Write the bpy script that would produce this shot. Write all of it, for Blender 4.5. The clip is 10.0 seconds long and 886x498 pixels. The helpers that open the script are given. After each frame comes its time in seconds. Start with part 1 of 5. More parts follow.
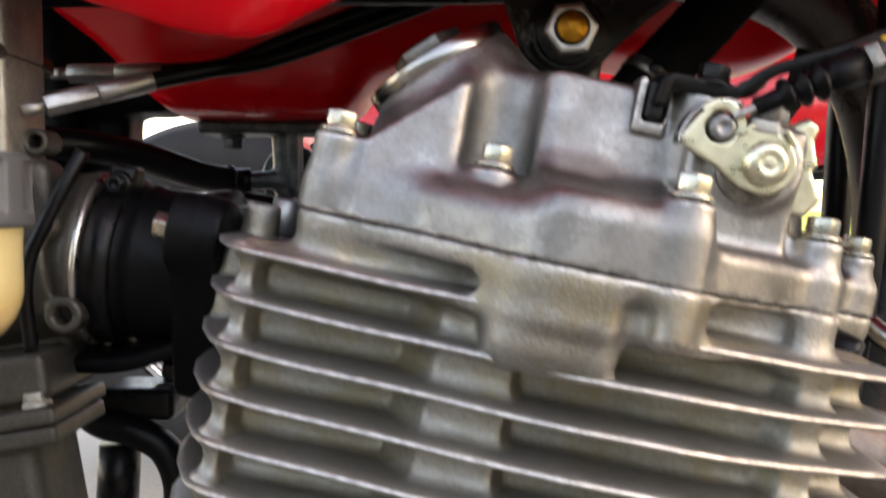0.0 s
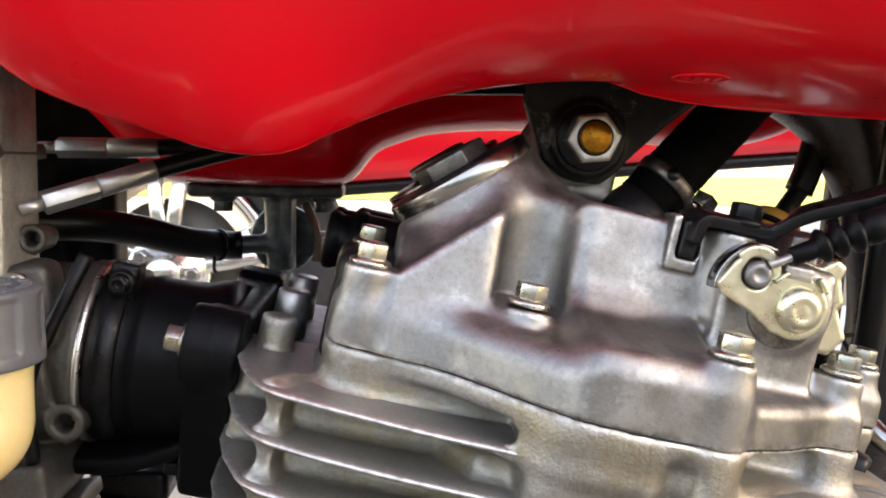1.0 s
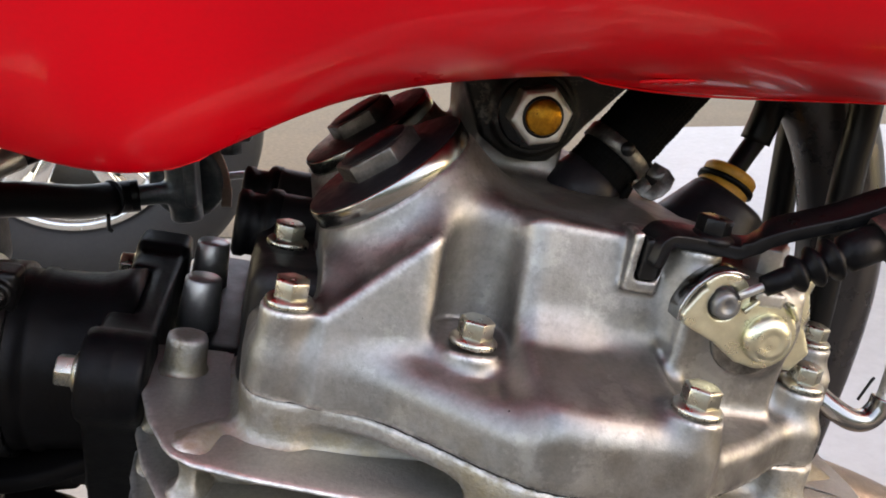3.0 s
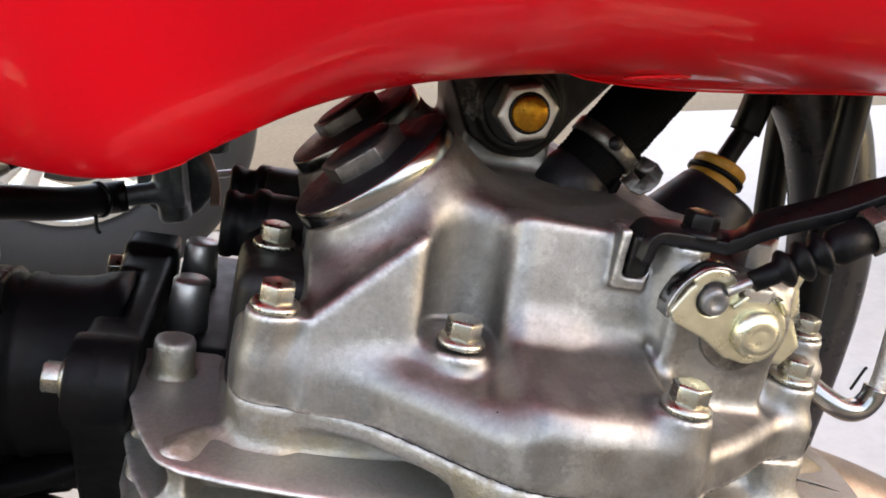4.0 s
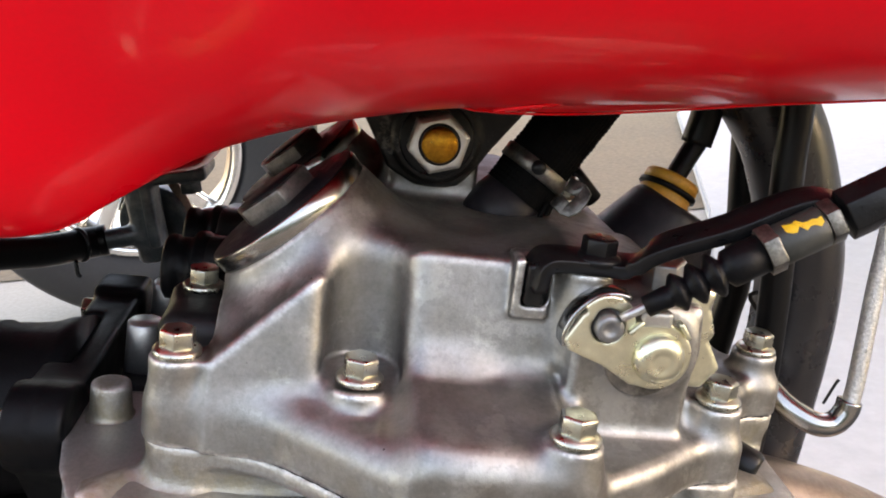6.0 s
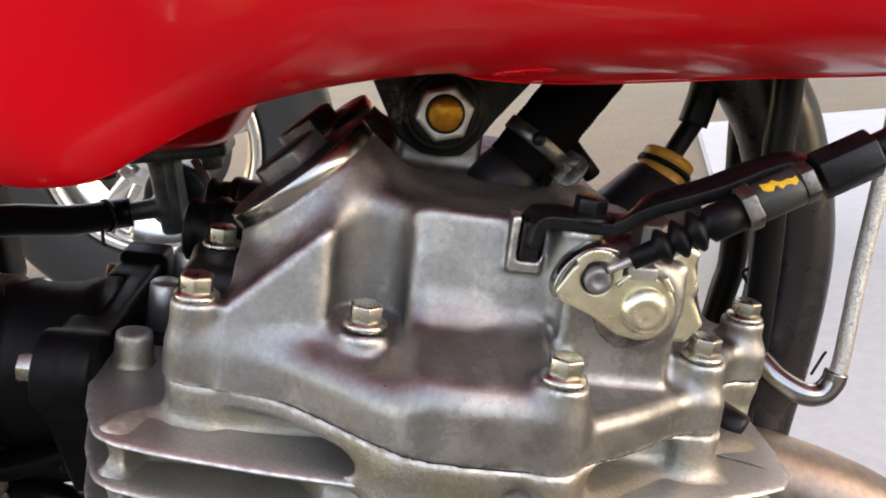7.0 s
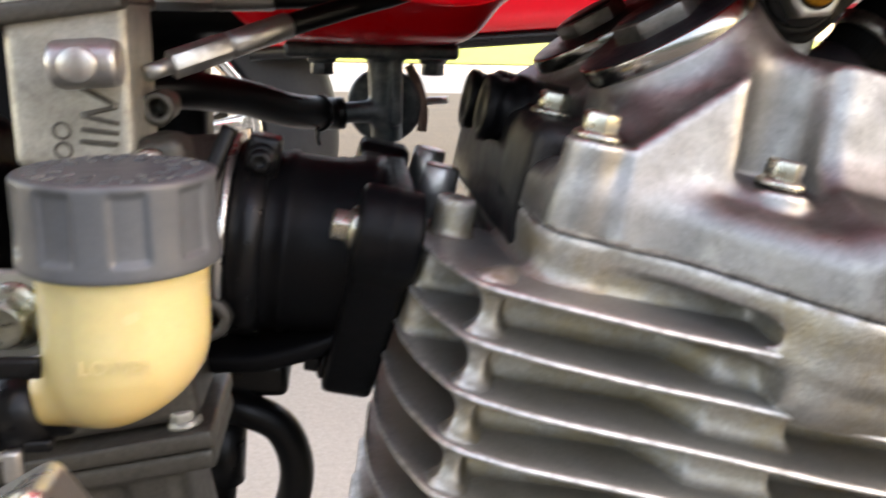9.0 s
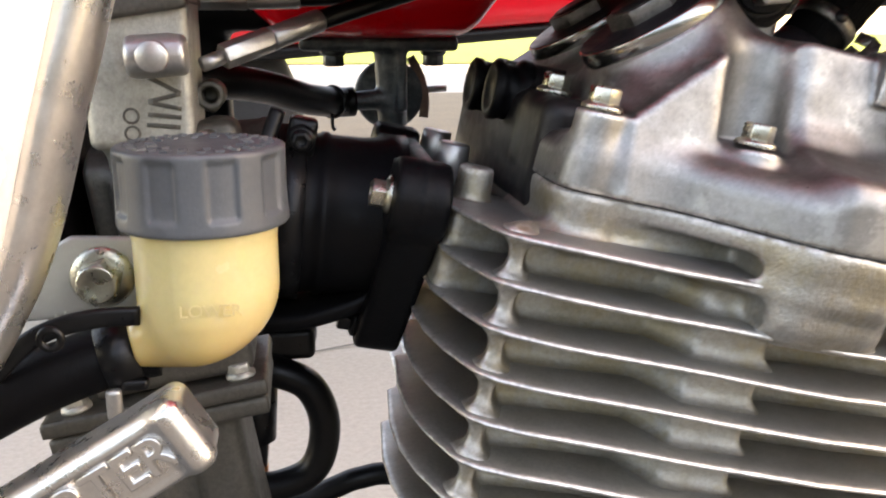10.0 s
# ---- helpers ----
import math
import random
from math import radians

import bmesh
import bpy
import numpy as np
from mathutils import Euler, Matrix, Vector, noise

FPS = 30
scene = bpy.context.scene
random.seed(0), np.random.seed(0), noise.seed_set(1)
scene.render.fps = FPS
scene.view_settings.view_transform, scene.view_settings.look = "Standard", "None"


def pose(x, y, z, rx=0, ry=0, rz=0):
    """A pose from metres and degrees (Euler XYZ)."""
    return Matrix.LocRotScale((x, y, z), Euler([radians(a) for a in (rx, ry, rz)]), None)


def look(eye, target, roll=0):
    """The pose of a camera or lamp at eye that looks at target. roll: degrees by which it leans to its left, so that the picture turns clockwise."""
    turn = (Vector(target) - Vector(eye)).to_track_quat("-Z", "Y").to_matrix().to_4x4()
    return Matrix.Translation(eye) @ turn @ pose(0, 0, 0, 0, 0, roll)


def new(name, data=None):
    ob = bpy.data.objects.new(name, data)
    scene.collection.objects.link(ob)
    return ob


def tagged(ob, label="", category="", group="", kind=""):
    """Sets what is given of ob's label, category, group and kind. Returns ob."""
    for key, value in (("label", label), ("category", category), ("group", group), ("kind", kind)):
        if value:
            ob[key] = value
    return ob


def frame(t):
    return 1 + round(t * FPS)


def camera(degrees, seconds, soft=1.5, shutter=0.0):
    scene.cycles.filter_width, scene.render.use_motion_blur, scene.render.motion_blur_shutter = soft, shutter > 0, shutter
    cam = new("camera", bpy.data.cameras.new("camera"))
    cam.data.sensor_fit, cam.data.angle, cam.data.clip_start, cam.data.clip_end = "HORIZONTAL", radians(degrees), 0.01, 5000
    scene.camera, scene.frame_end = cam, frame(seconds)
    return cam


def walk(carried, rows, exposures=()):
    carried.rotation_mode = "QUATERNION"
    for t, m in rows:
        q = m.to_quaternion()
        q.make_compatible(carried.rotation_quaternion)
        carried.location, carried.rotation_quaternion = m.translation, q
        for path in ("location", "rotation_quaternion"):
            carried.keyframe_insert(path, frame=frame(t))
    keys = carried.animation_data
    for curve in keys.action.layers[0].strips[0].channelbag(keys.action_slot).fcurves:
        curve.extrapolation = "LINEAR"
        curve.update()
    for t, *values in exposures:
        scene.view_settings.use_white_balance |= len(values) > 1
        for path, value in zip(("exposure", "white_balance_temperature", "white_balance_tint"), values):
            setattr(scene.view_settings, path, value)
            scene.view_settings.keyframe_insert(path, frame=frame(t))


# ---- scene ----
cam = camera(54.9, 10.0, soft=1.8, shutter=0.5)
METRES, EYE, TILT, LEAN, TURN = 0.40, 0.62, -3.0, 0.0, 0.0
ROWS = [
    (0.0, 0.0, 0.0, 0.0, -0.0, 0.0, -0.0),
    (0.5, -0.0416, -0.003, 0.0839, -1.53, -0.63, -0.42),
    (1.0, -0.0637, 0.015, 0.1183, -4.1, -2.72, -0.94),
    (1.5, -0.0824, 0.0376, 0.1632, -6.83, -6.04, -1.2),
    (2.0, -0.0773, 0.0753, 0.197, -8.67, -9.79, -1.23),
    (2.5, -0.0677, 0.1019, 0.2233, -9.21, -13.13, -0.79),
    (4.0, -0.0552, 0.1162, 0.2435, -10.04, -15.68, 0.53),
    (4.5, -0.0446, 0.1092, 0.2438, -9.66, -15.31, 1.19),
    (5.0, -0.0154, 0.1063, 0.2495, -7.73, -14.78, 2.55),
    (5.5, 0.046, 0.1158, 0.2566, -6.13, -14.88, 4.5),
    (7.0, 0.0608, 0.055, 0.2305, -4.05, -14.03, 4.09),
    (7.5, 0.0123, 0.056, 0.1929, -4.25, -12.85, 2.77),
    (8.0, -0.0513, 0.0754, 0.1643, -4.6, -12.32, 1.6),
    (8.5, -0.1122, 0.0952, 0.1518, -5.38, -11.82, 0.03),
    (9.0, -0.2138, 0.1124, 0.1163, -6.46, -11.76, -0.98),
    (9.5, -0.266, 0.0752, 0.0832, -7.76, -11.66, 0.31),
    (10.0, -0.2714, 0.0329, 0.1058, -9.42, -11.75, 0.26),
]
EXPOSURES = [(0.0, 2.68, 10000, 21), (0.5, 3.02, 10000, 21), (1.0, 3.02, 10000, 21), (2.0, 2.72, 10000, 21), (2.5, 2.67, 10000, 21), (4.0, 3.02, 10000, 21), (5.5, 3.04, 10000, 21), (7.0, 2.82, 10000, 21), (7.5, 2.62, 10000, 21), (8.0, 2.77, 10000, 21), (9.0, 3.02, 10000, 21), (10.0, 2.97, 10000, 21)]
walk(cam, [(t, pose(0, 0, EYE, TILT, LEAN, TURN) @ pose(METRES * x, METRES * y, METRES * z, 90 + pitch, roll, yaw)) for t, x, y, z, yaw, pitch, roll in ROWS], EXPOSURES)

# ---- world, sun ----
SUN_ELEVATION, SUN_AZIMUTH = 34.0, 98.0
world = bpy.data.worlds.new("sky")
scene.world = world
world.use_nodes = True
wn = world.node_tree
sky = wn.nodes.new("ShaderNodeTexSky")
sky.sky_type = "NISHITA"
sky.sun_disc = False
sky.sun_elevation = radians(SUN_ELEVATION)
sky.sun_rotation = radians(SUN_AZIMUTH)
wn.links.new(sky.outputs["Color"], wn.nodes["Background"].inputs["Color"])
wn.nodes["Background"].inputs["Strength"].default_value = 0.15
sun = new("sun", bpy.data.lights.new("sun", "SUN"))
sun.data.energy = 2.0
sun.data.angle = radians(0.6)
sun.data.color = (1.0, 0.95, 0.86)
_a, _e = radians(SUN_AZIMUTH), radians(SUN_ELEVATION)
sun.matrix_world = look((math.sin(_a) * math.cos(_e), math.cos(_a) * math.cos(_e), math.sin(_e)), (0, 0, 0))

# ---- materials ----


def material(name, base, rough=0.5, metal=0.0, grain=0.0, grain_scale=800.0, stain=0.0, stain_scale=60.0, stain_color=None,
             bump=0.0, bump_scale=1500.0, rough_var=0.0, coat=0.0, speck=None, vary=0.0, spec=0.5, bloom=None, wear=None):
    """Principled surface with grain, stains, relief and specks, all in object space."""
    m = bpy.data.materials.new(name)
    m.use_nodes = True
    nt = m.node_tree
    p = nt.nodes["Principled BSDF"]
    p.inputs["Roughness"].default_value = rough
    p.inputs["Metallic"].default_value = metal
    p.inputs["Specular IOR Level"].default_value = spec
    p.inputs["Coat Weight"].default_value = coat
    p.inputs["Coat Roughness"].default_value = 0.06
    co = nt.nodes.new("ShaderNodeTexCoord").outputs["Object"]

    def tex(scale, detail=4.0, rg=0.6):
        n = nt.nodes.new("ShaderNodeTexNoise")
        n.inputs["Scale"].default_value, n.inputs["Detail"].default_value, n.inputs["Roughness"].default_value = scale, detail, rg
        nt.links.new(co, n.inputs["Vector"])
        return n.outputs["Fac"]

    def ramp(src, lo, hi):
        n = nt.nodes.new("ShaderNodeMapRange")
        n.inputs["From Min"].default_value, n.inputs["From Max"].default_value = lo, hi
        nt.links.new(src, n.inputs["Value"])
        return n.outputs["Result"]

    def mix(fac, a, b, mode="MIX"):
        n = nt.nodes.new("ShaderNodeMix")
        n.data_type, n.blend_type = "RGBA", mode
        for s, v in ((n.inputs["Factor"], fac), (n.inputs["A"], a), (n.inputs["B"], b)):
            if isinstance(v, (int, float)):
                s.default_value = v
            elif isinstance(v, tuple):
                s.default_value = (*v[:3], 1)
            else:
                nt.links.new(v, s)
        return n.outputs["Result"]

    col = tuple(base)
    if stain:
        sc = stain_color or tuple(c * 0.55 for c in base)
        f = nt.nodes.new("ShaderNodeMath")
        f.operation = "MULTIPLY"
        nt.links.new(ramp(tex(stain_scale, 6, 0.65), 0.42, 0.72), f.inputs[0])
        f.inputs[1].default_value = stain
        col = mix(f.outputs[0], col, tuple(sc))
    if grain:
        g = ramp(tex(grain_scale, 3, 0.7), 0.25, 0.75)
        lo = mix(1.0, col, (1 - grain,) * 3, "MULTIPLY")
        hi = mix(1.0, col, (1 + grain,) * 3, "MULTIPLY")
        col = mix(g, lo, hi)
    if bloom:
        scale, lo_, hi_, amount, bc = bloom
        f = nt.nodes.new("ShaderNodeMath")
        f.operation = "MULTIPLY"
        nt.links.new(ramp(tex(scale, 8, 0.72), lo_, hi_), f.inputs[0])
        f.inputs[1].default_value = amount
        col = mix(f.outputs[0], col, bc)
    if wear:
        geo = nt.nodes.new("ShaderNodeNewGeometry").outputs["Pointiness"]
        f = nt.nodes.new("ShaderNodeMath")
        f.operation = "MULTIPLY"
        nt.links.new(ramp(geo, 0.508, 0.545), f.inputs[0])
        nt.links.new(ramp(tex(260, 5, 0.7), 0.36, 0.60), f.inputs[1])
        col = mix(f.outputs[0], col, wear)
    if speck:
        scale, amount, sc = speck
        f = nt.nodes.new("ShaderNodeMath")
        f.operation = "GREATER_THAN"
        nt.links.new(tex(scale, 2, 0.5), f.inputs[0])
        f.inputs[1].default_value = amount
        col = mix(f.outputs[0], col, sc)
    if vary:
        oi = nt.nodes.new("ShaderNodeObjectInfo").outputs["Random"]
        col = mix(oi, mix(1.0, col, (1 - vary,) * 3, "MULTIPLY"), col)
    if isinstance(col, tuple):
        p.inputs["Base Color"].default_value = (*col, 1)
    else:
        nt.links.new(col, p.inputs["Base Color"])
    if rough_var:
        n = nt.nodes.new("ShaderNodeMapRange")
        n.inputs["To Min"].default_value, n.inputs["To Max"].default_value = rough - rough_var, rough + rough_var
        n.inputs["From Min"].default_value, n.inputs["From Max"].default_value = 0.3, 0.7
        nt.links.new(tex(stain_scale * 1.7, 5, 0.6), n.inputs["Value"])
        nt.links.new(n.outputs["Result"], p.inputs["Roughness"])
    if bump:
        b = nt.nodes.new("ShaderNodeBump")
        b.inputs["Strength"].default_value = bump
        b.inputs["Distance"].default_value = 0.0004
        nt.links.new(tex(bump_scale, 4, 0.6), b.inputs["Height"])
        nt.links.new(b.outputs["Normal"], p.inputs["Normal"])
    return m


COVER = material("cast aluminium cover", (0.298, 0.292, 0.281), 0.49, 1.0, 0.20, 600, 0.9, 75, (0.235, 0.226, 0.205), 0.16, 1500, 0.11, speck=(330, 0.785, (0.06, 0.06, 0.05)), bloom=(48, 0.53, 0.57, 0.32, (0.52, 0.51, 0.47)), wear=(0.74, 0.73, 0.70))
HEAD = material("sand cast aluminium", (0.365, 0.354, 0.322), 0.50, 0.85, 0.18, 700, 0.7, 70, (0.24, 0.205, 0.135), 0.55, 1100, 0.08, bloom=(42, 0.50, 0.62, 0.42, (0.34, 0.27, 0.14)), wear=(0.66, 0.64, 0.60))
FIN = material("fin aluminium", (0.465, 0.458, 0.43), 0.36, 0.85, 0.14, 800, 0.45, 60, (0.30, 0.285, 0.23), 0.5, 1200, 0.08, wear=(0.75, 0.73, 0.69))
BOLT = material("zinc plated steel", (0.54, 0.53, 0.455), 0.30, 1.0, 0.12, 900, 0.5, 200, (0.38, 0.36, 0.28), 0.15, 1500, 0.10)
STEEL = material("plated steel", (0.50, 0.49, 0.47), 0.40, 0.9, 0.10, 900, 0.4, 150, (0.35, 0.33, 0.30), 0.12, 1500, 0.10)
ZINC = material("yellow zinc plate", (0.72, 0.69, 0.52), 0.33, 0.95, 0.08, 500, 0.6, 120, (0.55, 0.53, 0.38), 0.15, 900, 0.12)
PLUGGREY = material("grey nipple", (0.22, 0.22, 0.22), 0.42, 0.8, 0.1, 900, 0.4, 200, (0.3, 0.3, 0.29), 0.2, 1200)
NUTSTEEL = material("bright worn nut steel", (0.62, 0.60, 0.56), 0.38, 0.9, 0.14, 700, 0.5, 180, (0.36, 0.33, 0.28), 0.3, 1200, 0.1)
CHROME = material("chrome", (0.34, 0.335, 0.325), 0.22, 1.0, 0.04, 300, 0.3, 80, (0.5, 0.48, 0.46), 0.0, 100, 0.05)
PLUGDARK = material("dark cap and shaded well", (0.012, 0.010, 0.012), 0.42, 0.0, 0.15, 900, 0.5, 150, (0.03, 0.026, 0.028), 0.15, 1500, 0.1, spec=0.2)
SUNLIT_SLAB = material("concrete with painted-in sunlight", (0.46, 0.45, 0.435), 0.7, 0.0, 0.08, 30, 0.5, 3, (0.38, 0.37, 0.355), 0.2, 120)
CLAMP = material("worn clamp steel", (0.24, 0.225, 0.20), 0.38, 0.9, 0.3, 900, 0.95, 130, (0.02, 0.02, 0.02), 0.3, 1500, 0.1)
CAPHEX = material("worn steel hexagon", (0.26, 0.25, 0.235), 0.36, 0.85, 0.25, 700, 0.7, 220, (0.10, 0.095, 0.09), 0.2, 1500, 0.1)
ADJ_GREY = material("greenish grey coating", (0.030, 0.031, 0.027), 0.45, 0.2, 0.2, 700, 0.4, 150, (0.05, 0.05, 0.045), 0.2, 900)
RUBBER = material("black rubber", (0.003, 0.003, 0.0036), 0.44, 0.0, 0.25, 600, 0.5, 60, (0.006, 0.0056, 0.0056), 0.25, 900, 0.10, spec=0.13)
HOSE = material("black hose", (0.003, 0.003, 0.0035), 0.38, 0.0, 0.2, 600, 0.4, 90, (0.006, 0.006, 0.006), 0.15, 900, 0.1, spec=0.22)
FABRIC = material("woven hose cover", (0.003, 0.003, 0.003), 0.7, 0.0, 0.4, 1500, 0.5, 200, (0.008, 0.0075, 0.007), 0.6, 1300, spec=0.04)
BLACK = material("black painted steel", (0.004, 0.004, 0.0045), 0.34, 0.0, 0.2, 500, 0.35, 140, (0.016, 0.015, 0.014), 0.2, 900, 0.1, spec=0.25)
WORN = material("worn black steel", (0.0035, 0.0035, 0.0035), 0.40, 0.0, 0.3, 900, 0.55, 110, (0.02, 0.018, 0.016), 0.5, 900, 0.1, spec=0.25, bloom=(130, 0.57, 0.64, 0.6, (0.13, 0.12, 0.11)))
RED = material("red tank plastic", (0.92, 0.0045, 0.014), 0.30, 0.0, 0.03, 900, 0.08, 12, (0.86, 0.0045, 0.013), 0.03, 500, 0.04, coat=0.25, spec=0.30)
CARRED = material("red vehicle paint", (0.75, 0.006, 0.016), 0.22, 0.0, 0.03, 60, 0.2, 6, (0.68, 0.006, 0.015), 0.0, 100, 0.03, coat=0.4)
GOLD = material("gold plated stud", (0.52, 0.235, 0.025), 0.34, 0.9, 0.35, 500, 0.9, 200, (0.22, 0.075, 0.012), 0.5, 700, 0.1)
ORANGE = material("amber rubber seal", (0.55, 0.25, 0.03), 0.5, 0.0, 0.2, 700, 0.6, 200, (0.30, 0.12, 0.02), 0.3, 900)
CAPGREY = material("grey plastic cap", (0.076, 0.085, 0.094), 0.42, 0.0, 0.08, 700, 0.3, 90, (0.108, 0.118, 0.128), 0.2, 1200, 0.05)
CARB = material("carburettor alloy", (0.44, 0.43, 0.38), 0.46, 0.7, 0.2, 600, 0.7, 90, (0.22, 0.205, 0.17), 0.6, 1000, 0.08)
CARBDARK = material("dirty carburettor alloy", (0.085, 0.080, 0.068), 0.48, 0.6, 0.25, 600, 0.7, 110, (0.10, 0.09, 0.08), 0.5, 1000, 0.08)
RAILSILVER = material("polished silver rail", (0.80, 0.79, 0.77), 0.25, 0.25, 0.05, 500, 0.35, 25, (0.46, 0.445, 0.41), 0.1, 900, 0.06)
SILVERPAINT = material("silver painted frame", (0.52, 0.515, 0.47), 0.26, 0.4, 0.05, 400, 0.3, 30, (0.55, 0.54, 0.48), 0.2, 700, 0.05)
POLISH = material("polished alloy", (0.68, 0.66, 0.63), 0.30, 0.95, 0.06, 700, 0.4, 90, (0.5, 0.48, 0.45), 0.2, 1300, 0.08)
BRAID = material("braided steel hose", (0.74, 0.73, 0.71), 0.30, 0.9, 0.4, 900, 0.4, 120, (0.5, 0.49, 0.47), 1.0, 1300)
HEADER = material("heat stained pipe", (0.22, 0.18, 0.15), 0.42, 0.8, 0.2, 300, 0.7, 60, (0.12, 0.09, 0.08), 0.3, 700)
YELLOWPAINT = material("yellow paint mark", (0.75, 0.42, 0.02), 0.55, 0.0, 0.2, 900, 0.3, 300)
COPPER = material("copper plate", (0.30, 0.19, 0.15), 0.5, 0.5, 0.2, 700, 0.5, 200, (0.16, 0.12, 0.1))
BRASSCAP = material("orange fitting", (0.5, 0.16, 0.03), 0.45, 0.2, 0.2, 700)
TYRE = material("tyre rubber", (0.012, 0.012, 0.013), 0.65, 0.0, 0.2, 120, 0.4, 12, (0.025, 0.024, 0.023), 0.3, 300)
ALLOY = material("wheel alloy", (0.78, 0.77, 0.74), 0.22, 0.95, 0.06, 60, 0.4, 20, (0.55, 0.53, 0.50), 0.0, 100, 0.06)
CONCRETE = material("concrete", (0.43, 0.385, 0.325), 0.85, 0.0, 0.12, 90, 0.5, 1.2, (0.35, 0.305, 0.25), 0.5, 60)
DARK_APRON = material("added dark apron", (0.05, 0.049, 0.047), 0.85, 0.0, 0.3, 140, 0.4, 3, (0.05, 0.05, 0.05), 0.6, 120)
CRACK = material("crack dirt", (0.16, 0.15, 0.13), 0.9, 0.0, 0.3, 60)
GRASS = material("grass", (0.22, 0.30, 0.03), 0.8, 0.0, 0.35, 8, 0.5, 0.8, (0.35, 0.36, 0.05), 0.0)
HEDGE = material("clipped hedge", (0.05, 0.065, 0.03), 0.8, 0.0, 0.5, 12, 0.5, 2, (0.02, 0.03, 0.012), 1.0, 25)
SHADING_PLASTER = material("shading wall plaster", (0.60, 0.58, 0.54), 0.85, 0.0, 0.08, 20, 0.4, 0.8, (0.34, 0.32, 0.29))
# near-black stands in for the intake's dark reflection on bare alloy
REARDARK = material("casting with painted-in shade", (0.007, 0.006, 0.0062), 0.48, 0.0, 0.2, 700, 0.5, 80, (0.014, 0.012, 0.011), 0.3, 1200, 0.08, spec=0.3)
SHADE_TAN = material("tan of shaded ground", (0.20, 0.148, 0.09), 0.9, 0.0, 0.25, 60, 0.6, 1.5, (0.145, 0.108, 0.072), 0.6, 90)
ROOFING = material("light-blocking roof boards", (0.16, 0.14, 0.12), 0.8, 0.0, 0.2, 30, 0.5, 3, (0.10, 0.09, 0.08), 0.3, 60)
SEAM = material("gasket", (0.03, 0.03, 0.03), 0.7, 0.0, 0.2, 500)

# dull oxide film: weaker edge reflection than clean metal
for m in (COVER, HEAD, FIN):
    m.node_tree.nodes["Principled BSDF"].inputs["Specular Tint"].default_value = (0.34, 0.31, 0.34, 1)


def plastic_cup():
    """Yellowed cup: the amber fluid shows through its lower part."""
    m = material("translucent cup", (0.62, 0.53, 0.27), 0.24, 0.0, 0.04, 500, 0.25, 40, (0.57, 0.49, 0.27), 0.05, 700, 0.05)
    nt = m.node_tree
    p = nt.nodes["Principled BSDF"]
    p.inputs["Subsurface Weight"].default_value = 0.7
    p.inputs["Subsurface Radius"].default_value = (0.008, 0.006, 0.003)
    p.inputs["Coat Weight"].default_value = 0.3
    old = p.inputs["Base Color"].links[0].from_socket
    xyz = nt.nodes.new("ShaderNodeSeparateXYZ")
    nt.links.new(nt.nodes.new("ShaderNodeTexCoord").outputs["Object"], xyz.inputs[0])
    level = nt.nodes.new("ShaderNodeMapRange")
    level.inputs["From Min"].default_value, level.inputs["From Max"].default_value = 0.597, 0.576
    nt.links.new(xyz.outputs["Z"], level.inputs["Value"])
    mx = nt.nodes.new("ShaderNodeMix")
    mx.data_type = "RGBA"
    nt.links.new(level.outputs["Result"], mx.inputs["Factor"])
    nt.links.new(old, mx.inputs["A"])
    mx.inputs["B"].default_value = (0.54, 0.36, 0.13, 1)
    nt.links.new(mx.outputs["Result"], p.inputs["Base Color"])
    return m


CUP = plastic_cup()
CUPMARK = material("moulded cup mark", (0.585, 0.475, 0.23), 0.3, 0.0, 0.05, 500)

# ---- building helpers ----


def thing(name, label, category, matrix=None, group="", kind=""):
    ob = new(name)
    ob.empty_display_size = 0.01
    if matrix is not None:
        ob.matrix_basis = matrix
    return tagged(ob, label, category, group, kind)


def part(name, bm, mat, parent=None, label="", matrix=None):
    """A bmesh (or a mesh) as one mesh object under a thing or a part."""
    if isinstance(bm, bpy.types.Mesh):
        me = bm
    else:
        me = bpy.data.meshes.new(name)
        bmesh.ops.recalc_face_normals(bm, faces=bm.faces)
        bm.to_mesh(me)
        bm.free()
    if not me.materials:
        me.materials.append(mat)
    ob = new(name, me)
    if matrix is not None:
        ob.matrix_basis = matrix
    if parent is not None:
        ob.parent = parent
    return tagged(ob, label)


def smooth(bm, angle=40.0):
    lim = radians(angle)
    for f in bm.faces:
        f.smooth = True
    for e in bm.edges:
        if len(e.link_faces) == 2 and e.calc_face_angle(0) > lim:
            e.smooth = False
    return bm


def axis_frame(p0, p1):
    """Matrix with z along p0 to p1, at p0."""
    d = Vector(p1) - Vector(p0)
    return Matrix.Translation(p0) @ d.to_track_quat("Z", "Y").to_matrix().to_4x4()


def lathe(profile, n=32, matrix=None, close=True):
    """Turns (radius, height) pairs round z."""
    bm = bmesh.new()
    rings = []
    for r, h in profile:
        if r < 1e-7:
            rings.append([bm.verts.new((0, 0, h))])
        else:
            rings.append([bm.verts.new((r * math.cos(2 * math.pi * i / n), r * math.sin(2 * math.pi * i / n), h)) for i in range(n)])
    for a, b in zip(rings, rings[1:]):
        for i in range(n):
            j = (i + 1) % n
            q = [a[i % len(a)], a[j % len(a)], b[j % len(b)], b[i % len(b)]]
            q = list(dict.fromkeys(q))
            if len(q) > 2:
                bm.faces.new(q)
    if close:
        for ring in (rings[0], rings[-1]):
            if len(ring) > 1:
                bm.faces.new(ring)
    if matrix is not None:
        bm.transform(matrix)
    return smooth(bm, 35)


